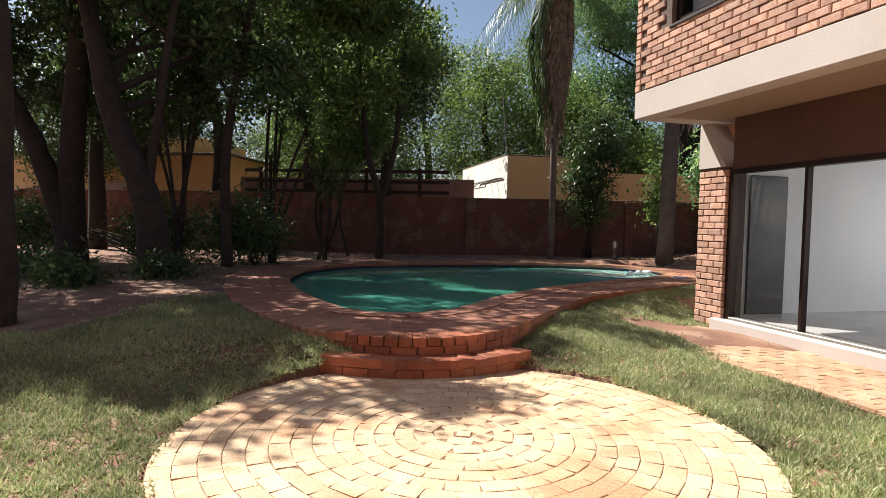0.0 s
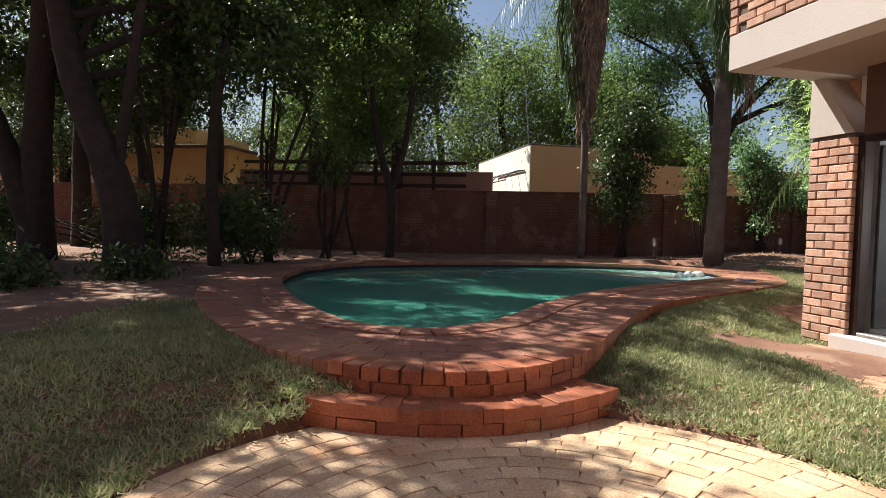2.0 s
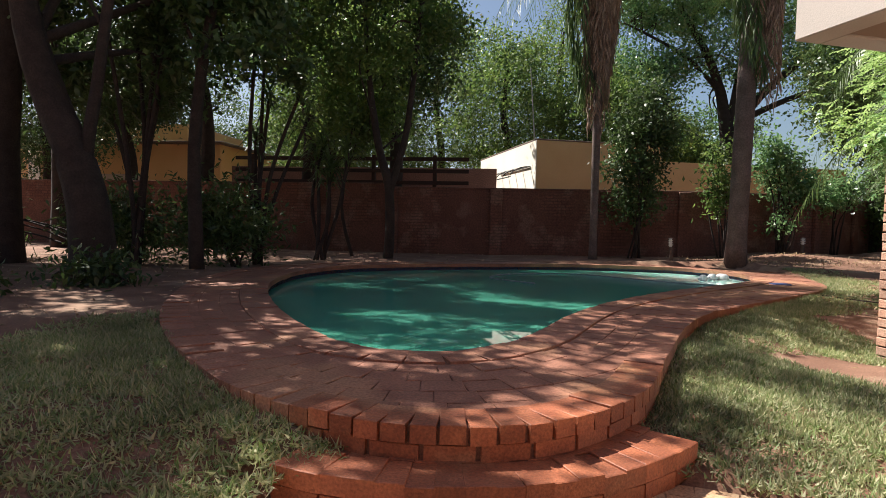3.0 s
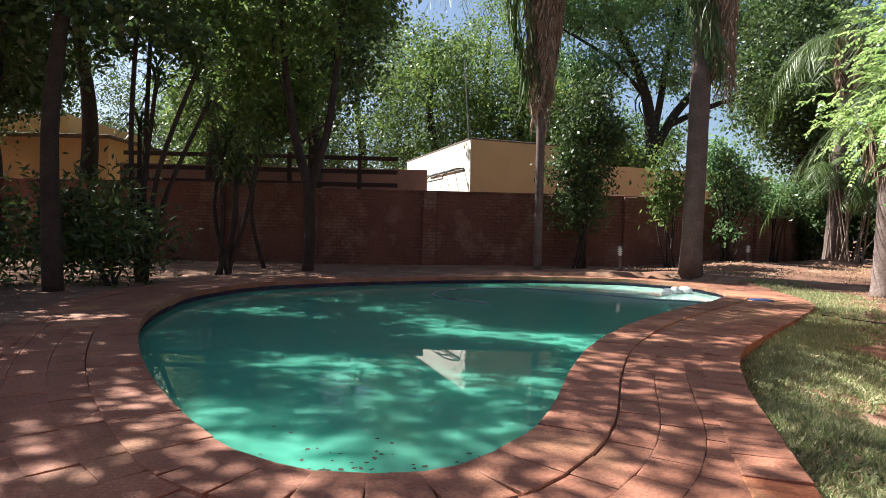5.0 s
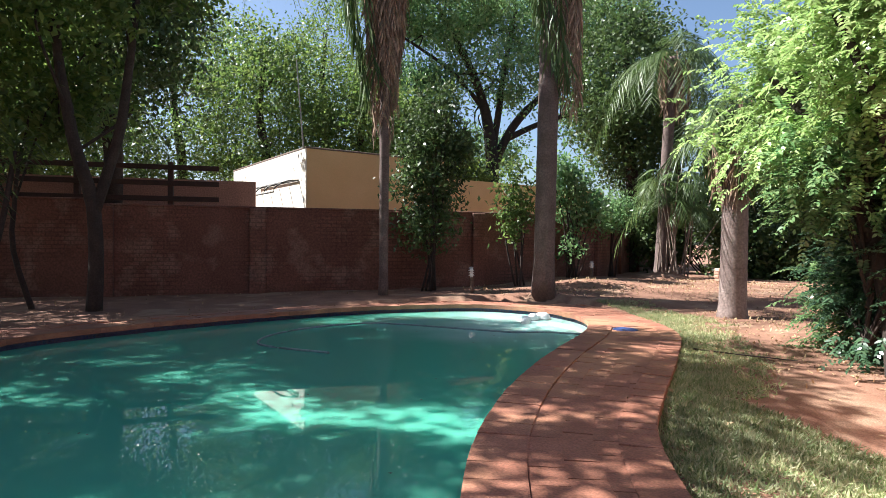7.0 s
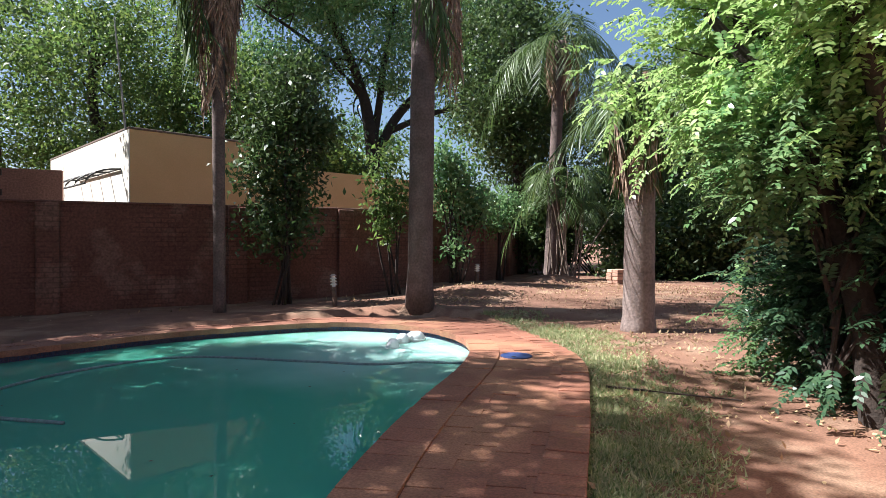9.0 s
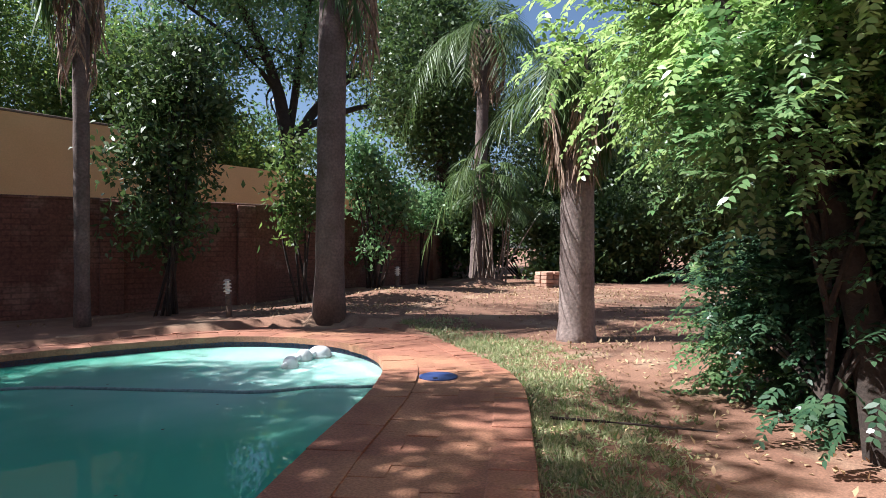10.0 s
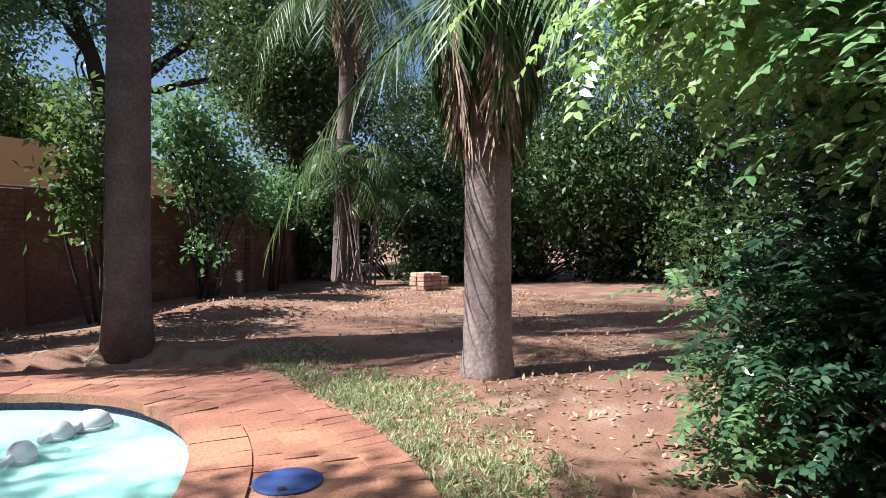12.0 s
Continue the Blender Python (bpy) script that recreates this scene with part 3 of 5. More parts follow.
part("lintel_wall", boxed((-6.42, VF + 0.06, 2.14), (U1, VF + 0.3, 2.80), HM), M_SHADE_WALL, house, "brown painted wall over the doors")
part("pillar_core", boxed((U0 + 0.012, VF + 0.012, 0.0), (-6.47, VF + 0.32, 2.17), HM), M_MORTAR, house)
bm = bmesh.new()
prof = [(U0 - 0.01, 2.18), (-6.46, 2.18), (-6.86, 2.78), (U0 - 0.01, 2.78)]
lo = [bm.verts.new(HM @ Vector((a, VF - 0.01, z))) for a, z in prof]
hi = [bm.verts.new(HM @ Vector((a, VF + 0.33, z))) for a, z in prof]
bm.faces.new(lo)
bm.faces.new(hi[::-1])
for i in range(4):
    bm.faces.new((lo[i], hi[i], hi[(i + 1) % 4], lo[(i + 1) % 4]))
bmesh.ops.recalc_face_normals(bm, faces=bm.faces)
part("capital", bm, M_PLASTER, house, "pale plastered tapering capital")
part("sill", boxed((-6.56, VF - 0.1, 0.0), (U1, VF + 0.3, 0.2), HM, 0.012), M_PLASTER, house, "pale plastered door sill")
part("end_wall", boxed((U0 + 0.02, VF + 0.33, 0.0), (U0 + 0.25, 12.0, 2.80), HM), M_BRICK_J, house)
# room behind the glass
part("room_floor", boxed((U0 + 0.26, VF + 0.31, -0.2), (U1, 12.0, 0.22), HM), M_TILE_FLOOR, house)
# Back wall leaves an unseen opening, added for the room's fill lamp.
for a, b, z0, z1 in ((U0 + 0.26, -5.6, 0.22, 2.8), (-2.2, U1, 0.22, 2.8), (-5.6, -2.2, 0.22, 0.9), (-5.6, -2.2, 2.2, 2.8)):
    part("room_wall", boxed((a, 11.5, z0), (b, 11.7, z1), HM), M_ROOM, house)
part("room_wall", boxed((U0 + 0.255, VF + 0.34, 0.22), (U0 + 0.32, 11.5, 2.8), HM), M_ROOM, house)
part("room_wall", boxed((U1, VF, 0.0), (U1 + 0.2, 12.0, 2.8), HM), M_ROOM, house)
part("room_door", boxed((U0 + 0.325, 7.3, 0.22), (U0 + 0.36, 7.92, 2.1), HM, 0.01), M_DARKDOOR, house)
part("roof", boxed((U0 - 0.4, VB - 0.4, 6.2), (U1, 12.4, 6.45), HM), M_ROOF, house)
slider = thing("sliding_door", "dark bronze aluminium glass sliding door, closed", "door", kind="structure", at=tuple(HM @ Vector((-5.8, VF, 0.2))))
part("jamb", boxed((-6.46, VF + 0.04, 0.2), (-6.38, VF + 0.16, 2.14), HM, 0.006), M_FRAME, slider)
part("head", boxed((-6.38, VF + 0.04, 2.08), (U1 - 0.01, VF + 0.16, 2.14), HM, 0.006), M_FRAME, slider)
part("track", boxed((-6.38, VF + 0.04, 0.2), (U1 - 0.01, VF + 0.16, 0.235), HM, 0.006), M_STEEL, slider)
for k in range(9):
    a = -6.38 + 1.08 * k
    p = part("pane", sheet(a + 0.018, a + 1.05, VF + 0.094, 0.235, 2.08), M_GLASS, slider)
    p.visible_shadow = False
    if k:
        part("stile", boxed((a - 0.03, VF + 0.06, 0.235), (a + 0.018, VF + 0.14, 2.08), HM, 0.006), M_FRAME, slider)

# ---- house next door ----
hut = thing("outbuilding", "flat-roofed cream plastered outbuilding beyond the wall", "building", kind="structure", at=(0.7, 22.43, 0))
D1, D2 = Vector((-0.333, 0.943, 0)), Vector((0.943, 0.333, 0))
HB = Matrix(((D2.x, D1.x, 0, 0.7), (D2.y, D1.y, 0, 22.43), (0, 0, 1, 0), (0, 0, 0, 1)))
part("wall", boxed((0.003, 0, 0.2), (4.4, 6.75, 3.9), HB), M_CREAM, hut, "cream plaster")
# Thin sheet over the side wall, whiter than the cream walls.
part("side_wall", boxed((-0.02, 0.0, 0.2), (0.0, 6.75, 3.9), HB), M_WHITE, hut, "plaster whiter than the other walls")
part("roof_edge", boxed((-0.03, -0.02, 3.9), (4.42, 6.8, 3.95), HB, 0.01), M_ROOF, hut)
part("wall", boxed((4.4, 0.3, 0.2), (12.0, 5, 3.45), HB), M_CREAM, hut)
tube_b = bmesh.new()
tube(tube_b, [(0.62, 22.5, 3.9), (0.43, 22.5, 6.2)], [0.022, 0.014], 6)
antenna = tagged(part("antenna", tube_b, M_STEEL), "thin grey antenna pole on the outbuilding roof", "antenna")


# ---- trees ----
def palm(name, label, base, height, r0, r1, fronds, dead, seed, lean=(0, 0), leaf=0.55, flen=2.6, skirt=2.4, sag=1.0, green=False, live=0, bush=0.42, side=(0, 0)):
    rng = np.random.default_rng(seed)
    ob = thing(name, label, "palm tree", at=base)
    b = Vector(base)
    pts = [b + Vector((lean[0] * t, lean[1] * t, height * t - 0.1 * (t == 0))) for t in np.linspace(0, 1, 24)]
    rr = [r0 * (1 + 0.28 * math.exp(-t * 30)) * (1 - t) + r1 * t + 0.006 * (i % 2) for i, t in enumerate(np.linspace(0, 1, 24))]
    part("trunk", tube(bmesh.new(), pts, rr, 14), M_PALM_LIT if green else M_PALM_SHADED, ob, smooth=True)
    top = pts[-1]
    for k in range(fronds):
        a = k * 2.4 + rng.normal() * 0.2
        bm = bmesh.new()
        frond(bm, top + Vector((0, 0, rng.uniform(-0.15, 0.2))), (math.cos(a), math.sin(a), rng.uniform(-0.15, 1.1)), flen * rng.uniform(0.8, 1.15), sag * rng.uniform(0.6, 1.1), leaf, rng)
        part("frond", bm, M_FROND, ob)
    for k in range(dead + live):
        fresh = k >= dead
        a = rng.uniform(2.5, 4.2) if fresh else k * 2.4 + rng.normal() * 0.3
        ln = skirt * (rng.uniform(0.7, 0.9) if fresh else rng.uniform(0.4, 1.0))
        bulge = bush * (rng.uniform(1.5, 2.2) if fresh else rng.uniform(0.35, 1.0))
        sp = []
        for t in np.linspace(0, 1, 14):
            r = r1 + 0.03 + bulge * math.sin(math.pi * min(1.0, t * 0.8 + 0.08)) * (1 - 0.35 * t)
            sp.append(top + Vector((math.cos(a) * r + side[0] * t, math.sin(a) * r + side[1] * t, 0.1 - ln * t)))
        bm = bmesh.new()
        tube(bm, sp, np.linspace(0.025, 0.006, len(sp)), 4, False)
        tang = Vector((-math.sin(a), math.cos(a), 0))
        for j in range(110 if fresh else 76):
            f = rng.uniform(0.08, 0.999) * (len(sp) - 1)
            q = sp[int(f)].lerp(sp[min(len(sp) - 1, int(f) + 1)], f % 1)
            l2 = rng.uniform(0.3, 0.6) * (1.25 if fresh else 0.85)
            sg = 1 if j % 2 else -1
            tip = q + tang * sg * l2 * rng.uniform(0.1, 0.42) + Vector((math.cos(a) * l2 * rng.normal() * 0.12, math.sin(a) * l2 * rng.normal() * 0.12, -l2))
            w = Vector((rng.normal(), rng.normal(), 0)).normalized() * 0.011
            mid = q.lerp(tip, 0.55) + tang * sg * l2 * 0.06
            v = [bm.verts.new(p) for p in (q - w, q + w, mid + w * 1.2, tip, mid - w * 1.2)]
            bm.faces.new(v)
        if fresh:
            part("hanging_frond", bm, M_FROND, ob, "hanging green frond")
            continue
        if green and k % 3:
            part("hanging_frond", bm, M_FROND, ob, "hanging green strap leaves")
        else:
            part("dry_frond", bm, M_DEAD, ob, "hanging brown dry frond")
    return ob


palm("palm_tree", "slender palm with a skirt of dry hanging fronds", (2.13, 18.75, 0.3), 8.3, 0.088, 0.115, 18, 80, 3, leaf=0.65, flen=3.0, skirt=5.0, sag=1.2, live=5, bush=0.42)
palm("palm_tree", "tall thick grey palm trunk beside the boundary wall", (5.15, 17.45, 0.4), 8.8, 0.205, 0.19, 20, 46, 4, (0.2, 0.1), 0.7, 3.4, 5.3, 1.3, live=4, bush=0.3, side=(0.3, -0.05))
palm("palm_tree", "stout grey palm with drooping green fronds", (6.93, 14.3, 0.28), 3.3, 0.205, 0.175, 9, 60, 5, (0.05, 0), 0.5, 1.9, 1.35, 1.3, True, bush=0.3)
palm("palm_tree", "palm with feathery hanging fronds beside the boundary wall", (10.6, 21.3, 0.45), 6.4, 0.19, 0.13, 22, 6, 6, (0.3, 0), 0.7, 2.8, 2.0, 1.5)


# Last crown is out of view, added to shade the left bed.
broadleaf_tree("tree", "dark twin-stemmed garden tree in deep shade", (-8.8, 12.6, 0.2),
               [([(-8.8, 12.6, 0.1), (-8.9, 12.7, 2.2), (-8.6, 12.6, 5.0), (-8.4, 12.4, 8)], (0.36, 0.27, 0.22, 0.1)), ([(-8.8, 12.6, 0.5), (-9.4, 12.5, 2.5), (-10.6, 12.4, 5), (-11, 12.4, 8)], (0.25, 0.22, 0.18, 0.1))],
               [((-9, 12.5, 7.4), (4.0, 3.4, 3.4), 1.0), ((-8.4, 13.8, 4.6), (2.6, 1.6, 1.8), 0.35), ((-11.5, 14.5, 5.5), (2.5, 2.5, 2.5), 0.4), ((-14.5, 13.8, 9.6), (3.8, 3.2, 1.0), 1.7)], M_LEAF_DARK, M_BARK, 11, 95, 0.24, 0.18, 0.085, 115, gap=0.6)
# Last two crowns are out of view, added to shade patio and lawn.
broadleaf_tree("tree", "thick leaning garden tree with dark bark", (-5.7, 11.0, 0.2),
               [([(-5.7, 11.0, 0.1), (-5.9, 11.0, 1.6), (-6.7, 11.1, 3.4), (-7.4, 11.2, 6)], (0.34, 0.27, 0.22, 0.12)), ([(-5.95, 11, 1.5), (-5.8, 11.2, 3.5), (-5.4, 11.5, 7)], (0.1, 0.08, 0.05)), ([(-5.2, 12.8, 0.2), (-5.3, 12.9, 3.0), (-4.7, 13.0, 6.5)], (0.13, 0.1, 0.06))],
               [((-6.0, 11.6, 7.2), (3.6, 3.2, 2.8), 1.0), ((-5.4, 13.4, 4.4), (2.0, 1.4, 1.5), 0.35), ((-6.1, 8.6, 7.6), (1.6, 1.4, 1.1), 0.26), ((-11.5, 9.5, 9.6), (3.4, 3.2, 1.2), 0.9)], M_LEAF_DARK, M_BARK, 12, 115, 0.22, 0.17, 0.085, 105, gap=0.5)
# Trunk shows; the crown is out of view, set to shade the lawn.
broadleaf_tree("tree", "brown-barked tree at the edge of the lawn", (-4.25, 6.0, 0.1),
               [([(-4.25, 6.0, 0.05), (-4.23, 6.0, 2.0), (-4.6, 6.2, 4.4), (-7.2, 8.0, 6.8)], (0.17, 0.14, 0.13, 0.08))],
               [((-8.6, 8.8, 7.6), (2.2, 1.9, 1.8), 1.0)], M_LEAF_DARK, M_BARK, 15, 100, 0.26, 0.17, 0.08, 60)
# Crowns over the pool are added, mostly out of view, for its shade.
broadleaf_tree("tree", "slim forked tree in front of the boundary wall", (-2.9, 17.4, 0.25),
               [([(-2.9, 17.4, 0.2), (-2.9, 17.4, 2.0), (-3.3, 17.4, 3.6), (-3.6, 17.4, 6.5)], (0.13, 0.11, 0.09, 0.04)), ([(-2.9, 17.4, 1.9), (-2.5, 17.5, 3.5), (-2.2, 17.5, 6.5)], (0.10, 0.08, 0.04)), ([(-3.9, 17.8, 0.2), (-4.2, 17.8, 1.6), (-4.0, 17.8, 3.4)], (0.05, 0.04, 0.02))],
               [((-3.7, 17.5, 6.8), (3.0, 2.4, 3.0), 1.0), ((-3.2, 14.0, 8.4), (1.9, 1.8, 1.0), 0.28), ((-3.4, 16.0, 7.2), (2.0, 1.4, 1.0), 0.34), ((-3.6, 14.9, 7.0), (1.7, 1.2, 1.0), 0.26), ((-4.2, 18.2, 4.0), (1.6, 0.9, 1.2), 0.25), ((-2.4, 15.8, 9.2), (2.2, 2.0, 0.8), 0.27), ((-6.5, 17.6, 9.8), (3.0, 2.4, 0.9), 0.45)], M_LEAF_MID, M_BARK, 13, 95, 0.26, 0.16, 0.08, 160, gap=0.42)
# Added tree: its high second crown, out of view, shades the pool side.
broadleaf_tree("tree", "dark tree added in the garden corner to cast shade", (-12.6, 18.4, 0.25),
               [([(-12.6, 18.4, 0.2), (-12.7, 18.5, 2.5), (-13.0, 18.9, 5.0), (-13.4, 19.4, 8)], (0.3, 0.24, 0.18, 0.08))],
               [((-13.2, 19.6, 8.0), (3.6, 3.2, 2.6), 0.4), ((-10.4, 18.0, 9.6), (3.0, 2.6, 1.0), 0.6)], M_LEAF_DARK, M_BARK, 16, 80, 0.35, 0.2, 0.1, 150, gap=0.5)
# wood beyond the wall: position, height, width, crown's foot, leaf
WOOD = [(-19, 25, 9, 4.2, 2.5, M_LEAF_DARK), (-15, 24.5, 8.6, 3.2, 4.5, M_LEAF_DARK), (-11, 23, 12, 3.6, 6.6, M_LEAF_DARK), (-7.2, 22.9, 11.5, 2.6, 6.2, M_LEAF_MID), (-8, 28.5, 9, 3.6, 2.5, M_LEAF_MID), (-13, 38, 9, 4, 2.5, M_LEAF_MID), (-4.1, 22.6, 10.2, 2.4, 4.0, M_LEAF_DARK), (-4.5, 36, 13, 5.0, 2.0, M_LEAF_MID), (-0.6, 32, 11, 4.0, 1.5, M_LEAF_MID), (2.2, 37, 14, 5.0, 2.0, M_LEAF_MID),
        (3.4, 31, 9.0, 3.2, 1.5, M_LEAF_MID), (6.4, 30.5, 6.0, 2.4, 1.2, M_LEAF_MID), (-9, 34, 10, 6, 2, M_LEAF_DARK), (-20, 35, 11, 7, 2, M_LEAF_DARK), (11.6, 24.6, 10, 2.3, 3.2, M_LEAF_DARK), (8, 42, 8.5, 4.5, 1.5, M_LEAF_MID), (20, 33, 10, 5, 1.0, M_LEAF_DARK), (18.5, 22.5, 9, 4, 0.8, M_LEAF_DARK), (17, 15, 8, 3.5, 2.0, M_LEAF_DARK),
        # First two here are out of view, added to block light from the left.
        (-18, 15, 12, 4.5, 1.5, M_LEAF_DARK), (-16, 7, 11, 4.0, 1.0, M_LEAF_DARK), (22, 27, 10, 5, 1, M_LEAF_DARK)]
for k, (x, y, h, r, foot, mt) in enumerate(WOOD):
    broadleaf_tree("tree", "leafy green tree beyond the garden", (x, y, 0.3), [([(x, y, 0.2), (x + 0.2, y, h * 0.35), (x - 0.2, y, h * 0.6), (x, y, h * 0.85)], (0.28, 0.22, 0.15, 0.06))],
                   [((x, y, (h + foot) / 2), (r, r * 0.8, (h - foot) / 2 * 1.15), 1.0)], mt, M_BARK, 20 + k, 105, 0.46, 0.165, 0.085, 190, group="trees beyond the wall", limbs=10, gap=0.5 if x < -12 or 11 < x < 12 else 0.3 if x < -3 else 0.0)
# wide-spreading thorn tree far off, its dark branches against the sky
broadleaf_tree("tree", "wide-spreading feathery tree with dark branches against the sky", (9.8, 33.4, 0.3),
               [([(9.8, 33.4, 0.2), (9.8, 33.4, 5.5), (9.0, 33.4, 9), (7.0, 33.4, 12.5)], (0.4, 0.32, 0.2, 0.08)), ([(9.8, 33.4, 5.0), (11.2, 33.4, 7.5), (14, 33.4, 10), (17, 33.4, 12)], (0.25, 0.2, 0.14, 0.06)), ([(9.8, 33.4, 5.4), (10.3, 33.4, 9), (11.0, 33.4, 13)], (0.2, 0.15, 0.06)), ([(9.8, 33.4, 4.4), (7.5, 33.4, 6.5), (5.5, 33.4, 9.5)], (0.2, 0.14, 0.06)), ([(10.4, 33.4, 6.4), (13, 33.4, 7.6), (16, 33.4, 8.2)], (0.16, 0.12, 0.05)), ([(9.2, 33.4, 8), (7.6, 33.2, 9.5), (4.8, 33, 11)], (0.12, 0.09, 0.04))],
               [((7.3, 33.4, 12.6), (5.0, 3, 2.4), 1.2), ((14.5, 33.4, 12.4), (5.2, 3, 2.4), 1.0), ((15.8, 33.4, 8.0), (3.4, 2, 1.5), 0.3), ((5.8, 33.4, 8.2), (2.8, 2, 2.2), 0.5), ((10.6, 33.4, 9.6), (4.0, 2.4, 2.4), 0.42), ((9.5, 35, 6), (3.5, 2, 1.6), 0.25)], M_LEAF_BRIGHT, M_BARK, 60, 60, 0.45, 0.2, 0.1, 260, limbs=90, gap=0.38)


def shrub(label, base, blobs, leaf, seed, per=60, spread=0.2, length=0.1, width=0.05, clumps=60, stems=5, keep=None, name="shrub"):
    """A many-stemmed bush: thin stems from the root up into leafy blobs."""
    rng = np.random.default_rng(seed)
    ob = thing(name, label, "shrub", at=base)
    b = Vector(base)
    for c, r, k in blobs:
        cl = clump_points(c, r, int(clumps * k), rng, hollow=0.35)
        for i in range(stems):
            e = Vector(cl[i % len(cl)])
            m = b.lerp(e, 0.5) + Vector((rng.normal() * 0.12, rng.normal() * 0.12, 0.15))
            part("stem", tube(bmesh.new(), spline([b + Vector((rng.normal() * 0.08, rng.normal() * 0.08, -0.05)), m, e], 4), np.linspace(0.028, 0.008, 9), 5), M_BARK, ob, smooth=True)
        o = new("foliage", crown_mesh("foliage", cl, per, (spread,) * 3, length, width, leaf, rng, droop=0.3, keep=keep))
        o.parent = ob
        o.matrix_parent_inverse = Matrix.Translation(-b)
    return ob


def pinnate_mesh(centers, per, spread, rng, flen, leaflet, width, material, keep, away):
    """Sprays of feather-leaves: arching ribs hung with pairs of pointed leaflets."""
    base = np.repeat(centers, per, axis=0) + rng.normal(size=(len(centers) * per, 3)) * spread
    base = base[keep(base)]
    n = len(base)
    out = base - np.array(away)
    out /= np.linalg.norm(out, axis=1, keepdims=True)
    d = out * 0.9 + rng.normal(size=(n, 3)) * 0.55
    d[:, 2] -= 0.25
    d /= np.linalg.norm(d, axis=1, keepdims=True)
    side = np.cross(d, np.array((0, 0, 1.0)))
    side /= np.linalg.norm(side, axis=1, keepdims=True) + 1e-9
    ln = flen * rng.uniform(0.7, 1.25, (n, 1))
    quads = []
    pairs = 7
    for i in range(pairs):
        t = (i + 0.6) / pairs
        p = base + d * ln * t + np.array((0, 0, -0.22)) * ln * t * t
        for sg in (-1, 1):
            ld = side * sg * 0.85 + d * 0.5 + rng.normal(size=(n, 3)) * 0.16
            ld[:, 2] -= 0.25
            ld /= np.linalg.norm(ld, axis=1, keepdims=True)
            ws = np.cross(ld, np.cross(side, d) + rng.normal(size=(n, 3)) * 0.25)
            ws /= np.linalg.norm(ws, axis=1, keepdims=True) + 1e-9
            l2 = leaflet * rng.uniform(0.75, 1.2, (n, 1)) * (1.1 - 0.4 * t)
            lift = np.cross(ws, ld) * width * 0.45
            quads.append(np.stack([p, p + ld * l2 * 0.28 + ws * width * 0.85 + lift, p + ld * l2 * 0.62 + ws * width * 0.75 + lift, p + ld * l2, p + ld * l2 * 0.62 - ws * width * 0.75 + lift, p + ld * l2 * 0.28 - ws * width * 0.85 + lift], axis=1))
    v = np.concatenate(quads).reshape(-1, 3)
    return quad_mesh("foliage", v, len(v) // 6, material, 6)


def feather_shrub():
    rng = np.random.default_rng(14)
    ob = thing("shrub", "large overhanging shrub with bright green feathery leaves", "shrub", at=(5.75, 10.75, 0.2))
    b = Vector((5.75, 10.75, 0.15))
    for pts, rad in (([(5.75, 10.75, 0.1), (5.7, 10.9, 1.2), (5.4, 11.2, 2.4), (4.9, 11.5, 3.2)], (0.13, 0.1, 0.07, 0.03)), ([(5.85, 10.65, 0.1), (6.1, 10.8, 1.4), (6.0, 11.3, 2.8), (5.6, 11.9, 3.4)], (0.11, 0.08, 0.05, 0.03)), ([(5.65, 10.6, 0.1), (5.4, 10.4, 1.5), (5.0, 10.5, 2.8), (4.7, 10.6, 3.5)], (0.1, 0.08, 0.05, 0.03)), ([(5.9, 10.9, 0.1), (6.2, 11.2, 0.8), (6.5, 11.5, 1.2)], (0.06, 0.05, 0.02))):
        sm = spline(pts, 6)
        part("stem", tube(bmesh.new(), sm, np.interp(np.linspace(0, 1, len(sm)), np.linspace(0, 1, len(rad)), rad), 8), M_BARK, ob, smooth=True)
    # Upper sprays take the paler sunlit colour, lower and inner ones the shaded colour.
    for c, r, n, mt in (((5.5, 11.35, 3.2), (1.1, 1.2, 1.1), 56, M_LEAF_SUN), ((6.4, 11.8, 3.2), (1.05, 1.1, 1.25), 54, M_LEAF_SUN), ((6.5, 11.3, 1.4), (0.65, 0.85, 1.1), 60, M_LEAF_SHADE), ((6.3, 10.6, 1.4), (0.8, 0.8, 1.1), 45, M_LEAF_SHADE), ((6.2, 10.6, 2.7), (0.85, 0.85, 1.2), 60, M_LEAF_BRIGHT), ((5.5, 10.5, 3.6), (1.2, 1.0, 1.0), 42, M_LEAF_SUN), ((6.45, 11.2, 0.7), (0.5, 0.8, 0.5), 26, M_LEAF_SHADE), ((5.15, 11.2, 2.2), (0.35, 0.35, 0.4), 14, M_LEAF_BRIGHT), ((6.55, 11.9, 0.8), (0.3, 0.3, 0.4), 12, M_LEAF_BRIGHT)):
        cl = clump_points(c, r, n, rng, hollow=0.7)
        cl = cl[near_path(cl)]
        for i in range(min(6, len(cl))):
            e = Vector(cl[i])
            a = Vector((5.6, 11.0, max(0.5, e.z - 1.0)))
            part("twig", tube(bmesh.new(), spline([a, a.lerp(e, 0.5) + Vector((0, 0, 0.15)), e], 3), np.linspace(0.02, 0.005, 7), 5), M_BARK, ob)
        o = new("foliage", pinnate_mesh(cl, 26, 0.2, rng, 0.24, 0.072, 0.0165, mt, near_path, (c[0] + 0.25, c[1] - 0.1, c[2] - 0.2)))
        o.parent = ob
        o.matrix_parent_inverse = Matrix.Translation(-Vector((5.75, 10.75, 0.2)))


